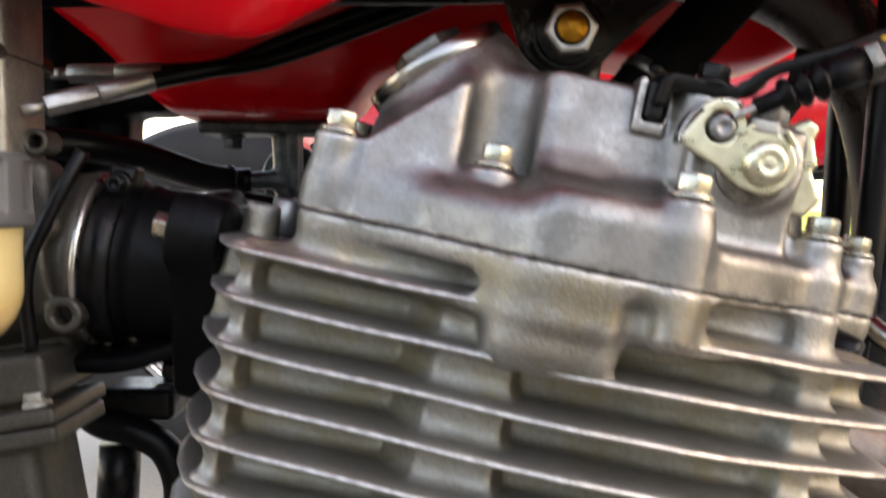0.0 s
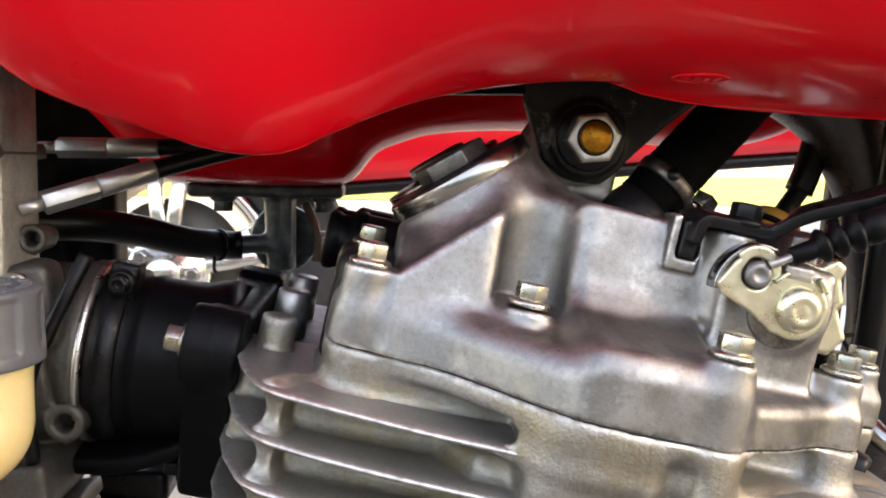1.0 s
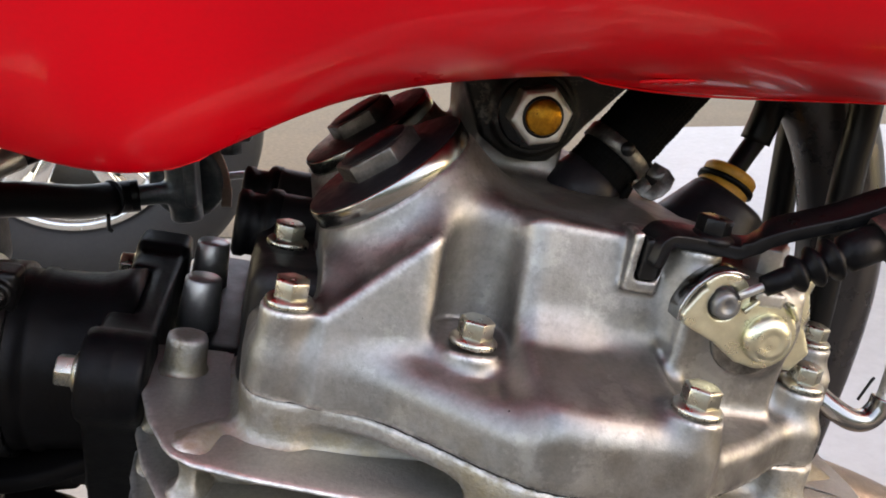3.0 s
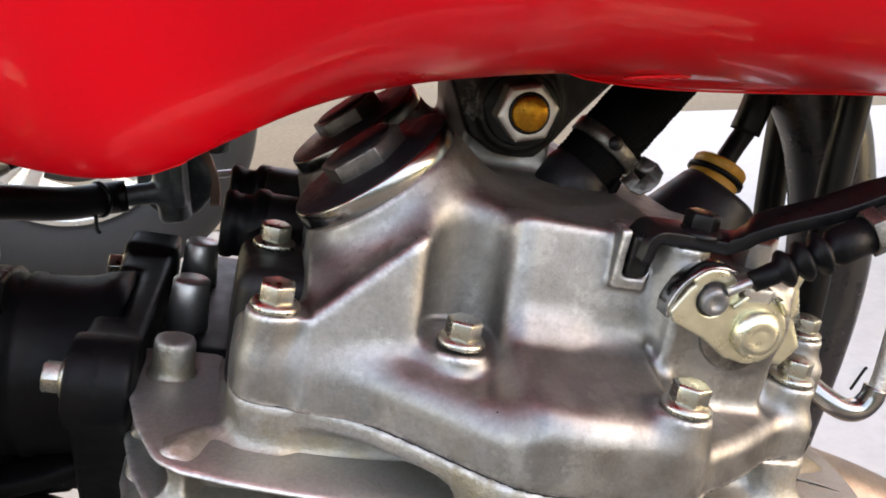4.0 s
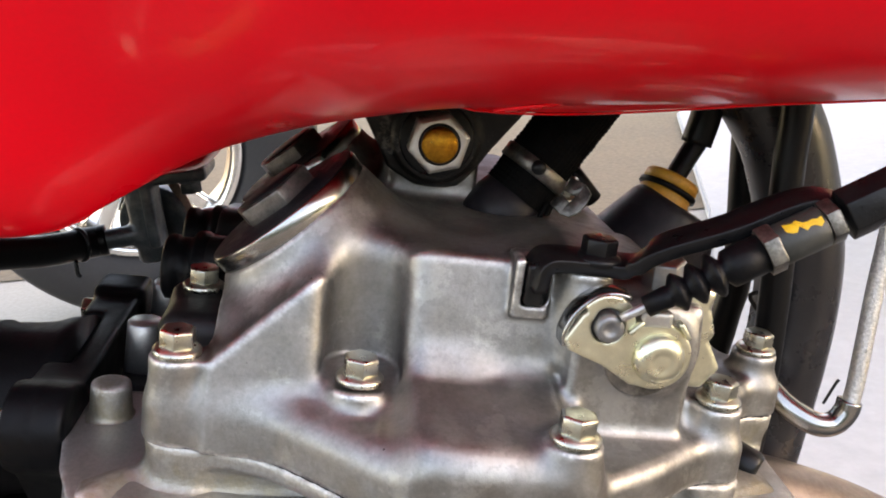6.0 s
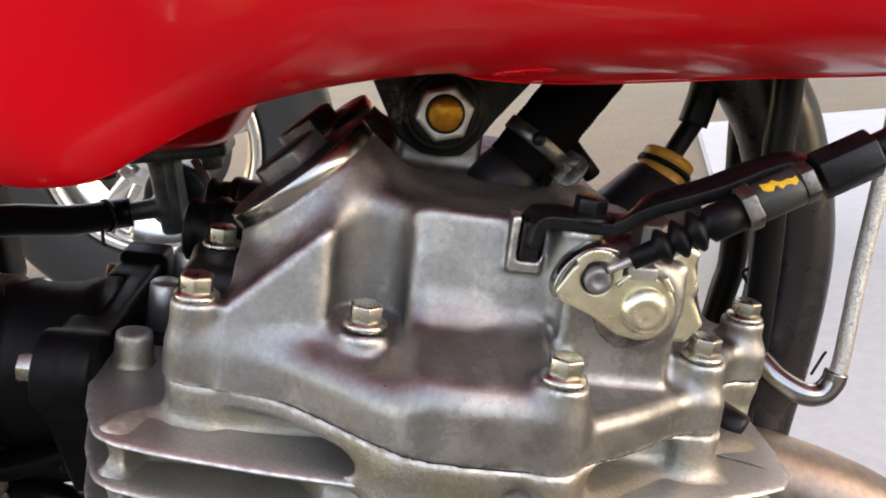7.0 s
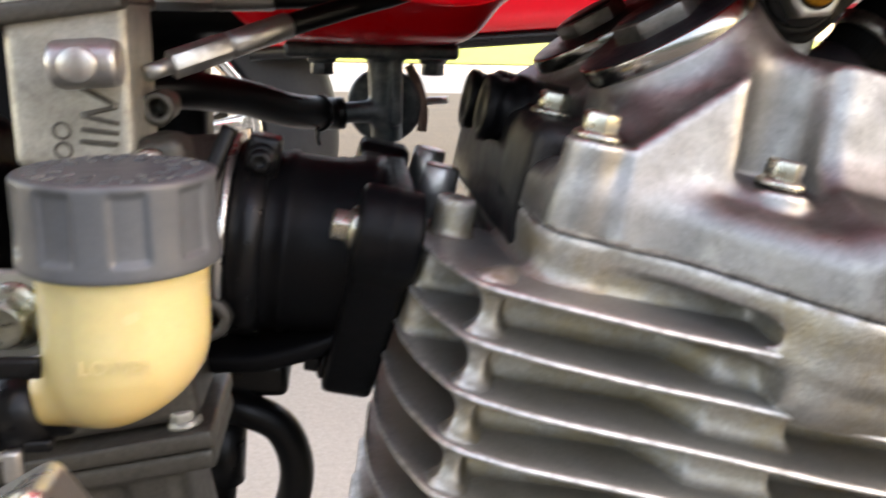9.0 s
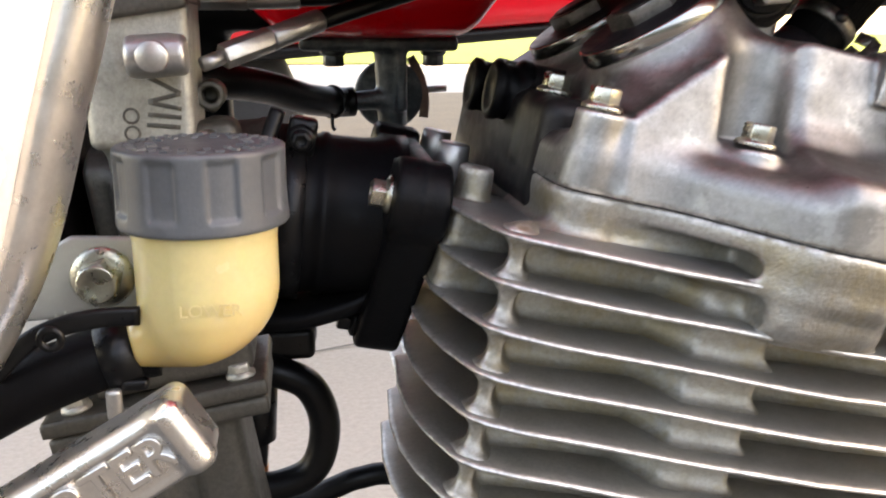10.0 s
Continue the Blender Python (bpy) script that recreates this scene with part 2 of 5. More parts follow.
def hexagon(across, h, bevel, matrix=None, z0=0.0, hollow=0.0):
    """A hexagon head with chamfered rim, from z0 up by h."""
    r = across / math.sqrt(3)
    bm = bmesh.new()
    rows = [(r, z0), (r, z0 + h - bevel * 0.6), (r - bevel, z0 + h)]
    if hollow:
        rows += [(hollow, z0 + h), (hollow, z0 + h * 0.3)]
    rings = [[bm.verts.new((q * math.cos(math.pi / 3 * i + 0.3), q * math.sin(math.pi / 3 * i + 0.3), z)) for i in range(6)] for q, z in rows]
    for a, b in zip(rings, rings[1:]):
        for i in range(6):
            bm.faces.new([a[i], a[(i + 1) % 6], b[(i + 1) % 6], b[i]])
    bm.faces.new(rings[0])
    bm.faces.new(rings[-1])
    bmesh.ops.recalc_face_normals(bm, faces=bm.faces)
    bmesh.ops.bevel(bm, geom=[e for e in bm.edges], offset=bevel * 0.25, segments=2, affect="EDGES", profile=0.5)
    if matrix is not None:
        bm.transform(matrix)
    return smooth(bm, 50)


def spline(points, per=10):
    """Catmull-Rom curve through the points."""
    p = [Vector(q) for q in points]
    p = [p[0] * 2 - p[1]] + p + [p[-1] * 2 - p[-2]]
    out = []
    for a, b, c, d in zip(p, p[1:], p[2:], p[3:]):
        for i in range(per):
            t = i / per
            out.append(0.5 * (2 * b + (c - a) * t + (2 * a - 5 * b + 4 * c - d) * t * t + (3 * b - a - 3 * c + d) * t ** 3))
    out.append(p[-2])
    return out


def sweep(points, section, per=10, up=(0, 0, 1), caps=True, scale=None):
    """Sweeps a closed section (pairs across, up) along a smooth path."""
    path = spline(points, per) if per > 1 else [Vector(q) for q in points]
    bm = bmesh.new()
    rings = []
    for i, c in enumerate(path):
        d = (path[min(i + 1, len(path) - 1)] - path[max(i - 1, 0)]).normalized()
        side = d.cross(Vector(up)).normalized()
        top = side.cross(d).normalized()
        k = scale(i / (len(path) - 1)) if scale else 1.0
        rings.append([bm.verts.new(c + side * a * k + top * b * k) for a, b in section])
    n = len(section)
    for a, b in zip(rings, rings[1:]):
        for i in range(n):
            bm.faces.new([a[i], a[(i + 1) % n], b[(i + 1) % n], b[i]])
    if caps:
        bm.faces.new(rings[0])
        bm.faces.new(rings[-1])
    return smooth(bm, 45)


def circle(r, n=20):
    return [(r * math.cos(2 * math.pi * i / n), r * math.sin(2 * math.pi * i / n)) for i in range(n)]


def bar(w, h, r=0.0008):
    """Rounded rectangle section."""
    out = []
    for sx, sy, a0 in ((1, 1, 0), (-1, 1, 90), (-1, -1, 180), (1, -1, 270)):
        for k in (0, 45, 90):
            a = radians(a0 + k)
            out.append((sx * (w / 2 - r) + r * math.cos(a), sy * (h / 2 - r) + r * math.sin(a)))
    return out


def tube(points, r, per=10, up=(0, 0, 1), n=20):
    return sweep(points, circle(r, n), per, up)


# ---- implicit solids for castings: lengths in mm, negative inside ----


def smin(a, b, k):
    h = np.maximum(k - np.abs(a - b), 0) / k
    return np.minimum(a, b) - h * h * k * 0.25


def smax(a, b, k):
    return -smin(-a, -b, k)


def s_box(P, c, half, r=0.0):
    q = [np.abs(P[i] - c[i]) - (half[i] - r) for i in range(3)]
    out = np.sqrt(sum(np.maximum(e, 0) ** 2 for e in q))
    return out + np.minimum(np.maximum(q[0], np.maximum(q[1], q[2])), 0) - r


def s_cyl(P, a, b, ra, rb=None, r=0.0):
    """Capped cylinder or cone from a to b with rounded rims."""
    rb = ra if rb is None else rb
    a, b = np.array(a, float), np.array(b, float)
    length = np.linalg.norm(b - a)
    d = (b - a) / length
    h = sum((P[i] - a[i]) * d[i] for i in range(3))
    rad = np.sqrt(np.maximum(sum((P[i] - a[i] - h * d[i]) ** 2 for i in range(3)), 1e-9))
    q0 = rad - (ra + (rb - ra) * np.clip(h / length, 0, 1)) + r
    q1 = np.abs(h - length / 2) - length / 2 + r
    return np.sqrt(np.maximum(q0, 0) ** 2 + np.maximum(q1, 0) ** 2) + np.minimum(np.maximum(q0, q1), 0) - r


def poly2(x, y, pts):
    """Signed distance to a closed polygon."""
    d = np.full(x.shape, 1e9, np.float32)
    inside = np.zeros(x.shape, bool)
    for (ax, ay), (bx, by) in zip(pts, pts[1:] + pts[:1]):
        ex, ey = bx - ax, by - ay
        wx, wy = x - ax, y - ay
        t = np.clip((wx * ex + wy * ey) / (ex * ex + ey * ey), 0, 1)
        d = np.minimum(d, (wx - ex * t) ** 2 + (wy - ey * t) ** 2)
        if ay != by:
            inside ^= ((ay > y) != (by > y)) & (x < (bx - ax) * (y - ay) / (by - ay) + ax)
    d = np.sqrt(d)
    return np.where(inside, -d, d)


def extrude(d2, h, lo, hi, r):
    """Raises a plane distance to a slab from lo to hi along h, with rounded rims."""
    q0, q1 = d2 + r, np.abs(h - (lo + hi) / 2) - (hi - lo) / 2 + r
    return np.sqrt(np.maximum(q0, 0) ** 2 + np.maximum(q1, 0) ** 2) + np.minimum(np.maximum(q0, q1), 0) - r


def solid(name, field, lo, hi, step):
    """A smooth mesh of the surface where field is zero, in metres."""
    ax = [np.arange(lo[i], hi[i] + step, step, dtype=np.float32) for i in range(3)]
    P = np.meshgrid(*ax, indexing="ij", sparse=True)
    f = np.broadcast_to(field(P), [len(a) for a in ax]).astype(np.float32)
    s = f < 0
    n = np.array(f.shape) - 1
    c = np.zeros(n, np.int8)
    corners = [(i, j, k) for i in (0, 1) for j in (0, 1) for k in (0, 1)]
    for i, j, k in corners:
        c += s[i:n[0] + i, j:n[1] + j, k:n[2] + k]
    cell = np.argwhere((c > 0) & (c < 8))
    ident = np.full(n, -1, np.int64)
    ident[tuple(cell.T)] = np.arange(len(cell))
    pos, cnt = np.zeros((len(cell), 3)), np.zeros(len(cell))
    for a in range(3):
        for o in corners:
            if o[a]:
                continue
            p = cell + o
            q = p.copy()
            q[:, a] += 1
            f0, f1 = f[tuple(p.T)], f[tuple(q.T)]
            m = (f0 < 0) != (f1 < 0)
            t = f0[m] / (f0[m] - f1[m])
            w = p[m].astype(float)
            w[:, a] += t
            pos[m] += w
            cnt[m] += 1
    pos = (pos / cnt[:, None] * step + np.array(lo)) * 0.001
    faces = []
    for a in range(3):
        b, d = (a + 1) % 3, (a + 2) % 3
        s0 = [slice(1, n[i]) for i in range(3)]
        s1 = list(s0)
        s0[a], s1[a] = slice(0, n[a]), slice(1, n[a] + 1)
        e0, e1 = s[tuple(s0)], s[tuple(s1)]
        w = np.argwhere(e0 != e1)
        flip = e1[tuple(w.T)]
        w[:, b] += 1
        w[:, d] += 1
        quad = []
        for ob, od in ((-1, -1), (0, -1), (0, 0), (-1, 0)):
            v = w.copy()
            v[:, b] += ob
            v[:, d] += od
            quad.append(ident[tuple(v.T)])
        quad = np.stack(quad, 1)
        quad[flip] = quad[flip][:, ::-1]
        faces.append(quad)
    faces = np.concatenate(faces)
    me = bpy.data.meshes.new(name)
    me.vertices.add(len(pos))
    me.vertices.foreach_set("co", pos.ravel())
    me.loops.add(faces.size)
    me.loops.foreach_set("vertex_index", faces.ravel().astype(np.int32))
    me.polygons.add(len(faces))
    me.polygons.foreach_set("loop_start", np.arange(0, faces.size, 4, dtype=np.int32))
    me.polygons.foreach_set("loop_total", np.full(len(faces), 4, dtype=np.int32))
    me.polygons.foreach_set("use_smooth", np.ones(len(faces), bool))
    me.update(calc_edges=True)
    me.validate()
    return me


def word(text, size, depth, mat, parent, matrix, name="lettering", label="", bevel=0.03):
    """Raised letters as a mesh."""
    cu = bpy.data.curves.new(name, "FONT")
    cu.body, cu.size, cu.extrude, cu.bevel_depth, cu.bevel_resolution = text, size, depth, size * bevel, 1
    cu.align_x, cu.align_y = "CENTER", "CENTER"
    tmp = bpy.data.objects.new("tmp", cu)
    me = bpy.data.meshes.new_from_object(tmp)
    bpy.data.objects.remove(tmp)
    me.materials.clear()
    return part(name, me, mat, parent, label, matrix)


def mm(*v):
    return tuple(c * 0.001 for c in v)

# ---- the ground and what lies beyond ----
bm = bmesh.new()
bmesh.ops.create_grid(bm, x_segments=2, y_segments=2, size=400)
tagged(part("ground", bm, CONCRETE), "pale concrete driveway in shade and sun", "ground", kind="structure")
bm = bmesh.new()
bmesh.ops.create_grid(bm, x_segments=2, y_segments=2, size=1, matrix=Matrix.Translation((0, 45, 0.02)) @ Matrix.Diagonal((200, 30, 1, 1)))
tagged(part("lawn", bm, GRASS), "sunlit yellow-green lawn beyond the concrete", "lawn", kind="structure")
bm = bmesh.new()
pts = [Vector((-1.6 + 0.2 * i, 1.28 + 0.055 * i + 0.012 * math.sin(i * 1.7), 0.004)) for i in range(12)]
vs = [(bm.verts.new(p), bm.verts.new(p + Vector((0, 0.007, 0)))) for p in pts]
for a, b in zip(vs, vs[1:]):
    bm.faces.new([a[0], b[0], b[1], a[1]])
tagged(part("pavement_joint", bm, CRACK), "dark narrow joint in the concrete", "joint", kind="structure")
# unseen dark patch under the motorcycle, added to cut light bounced off the ground
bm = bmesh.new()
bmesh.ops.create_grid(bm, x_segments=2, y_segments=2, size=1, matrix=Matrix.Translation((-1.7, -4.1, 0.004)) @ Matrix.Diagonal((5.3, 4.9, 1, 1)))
tagged(part("pavement", bm, DARK_APRON), "dark ground patch added to cut bounce light under the motorcycle", "pavement", kind="structure")
# pale slab beside the front wheel: sunlight on the concrete put into its colour
bm = bmesh.new()
low = bm.faces.new([bm.verts.new((x, y, -0.02)) for x, y in ((0.38, 0.83), (5.0, 0.83), (5.0, 3.9), (1.45, 3.9), (0.95, 2.3))])
top = [f for f in bmesh.ops.extrude_face_region(bm, geom=[low])["geom"] if isinstance(f, bmesh.types.BMVert)]
bmesh.ops.translate(bm, verts=top, vec=(0, 0, 0.05))
bmesh.ops.recalc_face_normals(bm, faces=bm.faces[:])
bmesh.ops.bevel(bm, geom=bm.edges[:], offset=0.008, segments=2, affect="EDGES")
tagged(part("slab", bm, SUNLIT_SLAB), "pale slab beside the front wheel, coloured as sunlit concrete", "slab", kind="structure")
# brown strip paints the shaded band of concrete behind the driveway
bm = bmesh.new()
bmesh.ops.create_grid(bm, x_segments=2, y_segments=2, size=1, matrix=Matrix.Translation((0.8, 5.5, 0.004)) @ Matrix.Diagonal((6.0, 3.1, 1, 1)))
tagged(part("earth_strip", bm, SHADE_TAN), "brown strip behind the driveway, coloured as shaded concrete", "ground", kind="structure")
# unseen grass patch added as a yellow reflector for the cover's channel
bm = bmesh.new()
bmesh.ops.create_grid(bm, x_segments=2, y_segments=2, size=1, matrix=Matrix.Translation((14.0, -4.1, 0.006)) @ Matrix.Diagonal((8.0, 4.9, 1, 1)))
tagged(part("lawn", bm, GRASS), "unseen lawn added to reflect yellow into the metal", "lawn", kind="structure")
# unseen wall beside the driveway, added to cast the motorcycle's shade; the hedge across it
bm = bmesh.new()
bmesh.ops.create_cube(bm, size=1, matrix=Matrix.Translation((11.0, 4.4, 3.8)) @ Matrix.Diagonal((2.0, 12.4, 7.6, 1)))
tagged(part("wall_east", bm, SHADING_PLASTER), "unseen plastered wall added to shade the driveway", "wall", kind="structure")
# unseen hedge, its height set to dim what the engine walls reflect
bm = bmesh.new()
bmesh.ops.create_cube(bm, size=1, matrix=Matrix.Translation((1, -9.0, 1.3)) @ Matrix.Diagonal((50.0, 1.0, 2.6, 1)))
tagged(part("hedge", bm, HEDGE), "unseen dark green hedge added to darken reflections in the metal", "hedge", kind="structure")

# unseen open roof over the motorcycle, on posts, added to block sky light
bm = bmesh.new()
bmesh.ops.create_cube(bm, size=1, matrix=Matrix.Translation((0.2, 0.80, 2.75)) @ Matrix.Diagonal((7.6, 1.5, 0.10, 1)))
for px in (-3.4, 3.8):
    bmesh.ops.create_cube(bm, size=1, matrix=Matrix.Translation((px, 0.15, 1.35)) @ Matrix.Diagonal((0.12, 0.12, 2.70, 1)))
    bmesh.ops.create_cube(bm, size=1, matrix=Matrix.Translation((px, 1.45, 1.35)) @ Matrix.Diagonal((0.12, 0.12, 2.70, 1)))
tagged(part("ceiling", bm, ROOFING), "unseen open roof added to block light from above", "ceiling", kind="structure")

# ---- the engine: its own axes lean forward ----
LEANF = 11.5
ENGINE = pose(0, 0.225, 0.598, 0, LEANF, 0)
BOLTS = {"A": (-36.1, 12.0, 35.0), "B": (7.3, 6.1, 33.8), "C": (54.2, -17.9, 34.5), "D": (99.4, 10.0, 32.5), "E": (128.6, 49.2, 31.5), "F": (-36.9, 54.6, 36.0)}
PLAN = [(-45, 26), (-44.4, 15), (-41.5, 8), (-36, 5.6), (-24, 5.2), (-13, 1.5), (0, -8), (10, -16), (22, -24), (58, -25), (62, -20), (79, -10.5), (94, 1.5), (106, 2.5), (109, 14), (122, 40), (137, 42), (138, 58), (122, 68), (118, 150), (-45, 150)]
# rounded corners for the cover's outline
for _ in range(2):
    PLAN = [tuple(a + (b - a) * f for a, b in zip(p, q)) for p, q in zip(PLAN, PLAN[1:] + PLAN[:1]) for f in (0.2, 0.8)]
SEAM_W = 13.2


def step(x, x0, x1):
    t = np.clip((x - x0) / (x1 - x0), 0, 1)
    return t * t * (3 - 2 * t)


def cover_field(P):
    u, v, w = P
    plan = poly2(u + 0 * v, v + 0 * u, PLAN)
    # lower wall: its shoulder rises towards the middle and drops in front of the third bolt
    shoulder = 28.0 + 4.0 * step(u, 13, 24) - 7.4 * step(u, 60, 64)
    soft = 7.0 - 3.5 * step(u, 58, 66)
    body = extrude(smax(plan + 0.03 * (w - 13), -40 - v, 4), w, -20, shoulder, soft)
    for k, (a, b, c) in BOLTS.items():
        rr, edge_r = (8.0, 1.6) if k == "B" else (6.6, 0.8)
        body = smin(body, s_cyl(P, (a, b + 0.5, 0), (a, b + 0.5, c), rr + 0.5, rr, edge_r), 4)
    # upper cam box, its sides leaning back
    roof = [(-29, 10), (-29, 34.5), (-3, 58.5), (3, 63.5), (12, 65), (46, 64.5), (60, 64.5), (84, 60), (92, 50), (93, 10)]
    # the slope rises gently towards the valve caps
    lift = 8.2 * step(v, 13, 30) * (1 - step(u, -7, 7))
    box = extrude(poly2(u + 0 * w + 0 * v, w + 0 * u - lift, roof), v - 0.22 * (w - 36) - 5.0 * step(u, 52.0, 57.0), 7.4, 170, 2.0)
    # sloping shelf in front of the box and the arched flare that rises from it
    shelf = -0.267 * (v - 4) + 0.963 * (w - 36.5) + 5.0 * (1 - step(u, 13, 21)) + 8.0 * step(u, 53, 60)
    shelf = smax(smax(smax(shelf, plan + 4.0, 4), 10 - w, 2), np.maximum(v - 16, np.abs(u - 36) - 24), 2)
    body = smin(body, shelf, 3)
    arch = step(u, 13, 23) * (1 - step(u, 32, 54))
    flare = -0.81 * (v - 4) + 0.586 * (w - 36.5) + 3.4 * (1 - arch)
    flare = smax(smax(flare, np.abs(u - 35) - 20 + 0 * v, 2), np.abs(w - 34) - 14 + 0 * v, 2)
    top = smin(smin(body, box, 5), flare, 1.2)
    # pedestal of the lever shaft
    top = smin(top, s_box(P, (72.5, 32.5, 36), (15.5, 29.5, 24), 2.2), 5)
    top = smin(top, s_cyl(P, (75.6, 1.2, 48.6), (75.6, 60, 48.6), 11.5, r=1.5), 4)
    top = smin(top, s_cyl(P, (104, 88, 20), (106, 88, 46), 24, 18, 4), 10)
    # frame lug and valve cap seats
    top = smin(top, s_box(P, (26, 92, 75), (13.5, 25, 11), 3), 6)
    top = smin(top, s_cyl(P, (24, 67, 84.5), (24, 118, 84.5), 12, r=2), 5)
    for vc in (46, 107):
        top = smin(top, s_cyl(P, (5, vc, 42), (-12.9, vc, 61.3), 27.5, 23.6, 0.5), 6)
    # socket channel over the middle bolt, scoops over the rear bolts
    top = smax(top, -s_cyl(P, (7.6, 12.2, 33.9), (7.6, 14.5, 90), 9.4), 6.0)
    top = smax(top, -s_cyl(P, (-37, 11, 35.2), (-37, 11, 60), 9.2), 1.2)
    top = smax(top, -s_cyl(P, (-37.5, 54.6, 36.2), (-37.5, 54.6, 60), 9.2), 1.2)
    top = smax(top, -s_box(P, (-50, 37, 56.4), (20.6, 42, 20), 1.5), 1.2)
    top = smax(top, -s_cyl(P, (54.2, -17.9, 34.7), (54.2, -17.9, 60), 8.4), 1.5)
    top = smax(top, -s_cyl(P, (99.4, 10, 32.7), (99.4, 10, 60), 8.0), 1.5)
    # raised frame with its pocket for the cable bracket
    top = smin(top, s_box(P, (46.2, 13.6, 59.0), (4.6, 5.2, 7.6), 0.7), 1.0)
    top = smax(top, -s_box(P, (47.0, 9.1, 60.6), (3.1, 5.0, 5.6), 0.7), 0.7)
    top = smin(top, s_cyl(P, (59.5, 13, 40), (59.5, 13, 65), 7, r=1), 3)
    return np.maximum(top, SEAM_W + 0.05 - w)


head_cover = thing("engine_head_cover", "bare cast aluminium cylinder head cover bolted on the engine", "engine cover", ENGINE)
part("cover_casting", solid("cover_casting", cover_field, (-50, -32, 11), (145, 156, 100), 0.9), COVER, head_cover, "stained bare cast aluminium")


def rear_field(P):
    d = s_box(P, (-31, 93, 18), (14.7, 63, 18), 6)
    d = smin(d, s_cyl(P, (-37.2, 54.6, 14), (-37.2, 54.6, 36.0), 8.4, 7.6, 1.0), 3)
    d = smax(d, -s_cyl(P, (-37.5, 54.6, 36.1), (-37.5, 54.6, 60), 9.2), 1.2)
    for vr in (78, 112):
        d = smin(d, s_cyl(P, (-41, vr, 33.5), (-8, vr, 33.5), 10.6, r=1), 3)
    return d


part("rear_casting", solid("rear_casting", rear_field, (-60, 12, -4), (-5, 158, 52), 1.0), REARDARK, head_cover, "rear end of the casting, its dark reflections put into the colour")


def flange_bolt(parent, at, axis=(0, 0, 1), across=7.6, height=4.9, flange=5.8, mat=None, name="bolt", spin=0.0, dimple=True, label=""):
    """Hexagon flange bolt; at in mm, in the parent's space."""
    mat = mat or BOLT
    m = axis_frame(mm(*at), mm(*[a + b for a, b in zip(at, axis)])) @ Matrix.Rotation(spin, 4, "Z")
    k = 0.001
    bm = lathe([(flange * k, 0), (flange * k, 0.0009), (flange * 0.93 * k, 0.0014), (across * 0.55 * k, 0.0021)], 28)
    ob = part(name, bm, mat, parent, label, m)
    hx = hexagon(across * k, height * k, 0.0007, None, 0.0014, across * 0.30 * k if dimple else 0)
    part("bolt_head", hx, mat, ob)
    return ob


for k, spin in zip("ABCDEF", (0.2, 0.35, 0.1, 0.3, 0.15, 0.4)):
    a, b, c = BOLTS[k]
    flange_bolt(head_cover, (a, b, c + 0.1), spin=spin, dimple=False, label="zinc plated flange bolt")


flange_bolt(head_cover, (71, 85, 64.7), spin=0.5, dimple=False, height=6.5, across=7.0, flange=5.6, label="zinc plated flange bolt")
part("rubber_stub", lathe([mm(*q) for q in [(0, 0), (2.6, 0), (3.2, 0.6), (3.2, 13.4), (2.6, 14), (0, 14)]], 24), RUBBER, head_cover, "black rubber pipe stub", axis_frame(mm(73, 91, 74), mm(84, 89, 63)))

# thin dark joint between cover and head
def seam_field(P):
    u, v, w = P
    return np.maximum(extrude(poly2(u + 0 * v, v + 0 * u, PLAN), w, -20, 40, 3.5) + 0.45, np.abs(w - SEAM_W) - 0.5)


# valve caps
def valve_cap(vc, slide=0.0):
    ob = thing("valve_cap", "dark metal valve inspection cap with hexagon and bright rim", "valve cap", ENGINE, "valve caps on the engine head")
    n = Vector((-0.67, 0, 0.74)).normalized()
    c = Vector((-11.0 - 0.74 * slide, vc, 59.3 - 0.67 * slide))
    m = axis_frame(mm(*c), mm(*(c + n)))
    part("cap_rim", lathe(list(map(lambda q: mm(*q), [(20, -2), (22.6, 1.8), (23.3, 2.9), (23.3, 7.1), (22.9, 7.6)])), 64), CHROME, ob, "polished bright rim", m)
    part("cap_face", lathe(list(map(lambda q: mm(*q), [(22.9, 7.6), (22.3, 7.8), (14.4, 7.6), (13.4, 8.4), (0, 8.4)])), 64), PLUGDARK, ob, "", m)
    part("cap_hexagon", hexagon(0.0205, 0.0054, 0.0008, None, 0.0078), CAPHEX, ob, "worn grey steel hexagon", m)
    # top disc carries the tank tunnel's dark reflection as colour
    part("hexagon_face", lathe([mm(*q) for q in [(9.6, 13.2), (9.6, 13.4), (0, 13.4)]], 32), PLUGDARK, ob, "hexagon top, coloured dark like the tunnel it reflects", m)
    return ob


valve_cap(46)
valve_cap(107, 0.0)

# ---- cylinder head ----


NEAR = [(-67, 74), (-69, 48), (-68, 30), (-64.5, 16), (-59, 3), (-57, 0), (-52, -3.5), (-40, -7), (-14, -11), (12, -14.5), (40, -18.5), (66, -18), (96, -11), (118, -3.5), (127, 0.5), (131.5, 6), (134, 18), (135, 40), (135, 74)]
FINPLAN = NEAR + [(max(u, -56), 160 - v) for u, v in reversed(NEAR)]


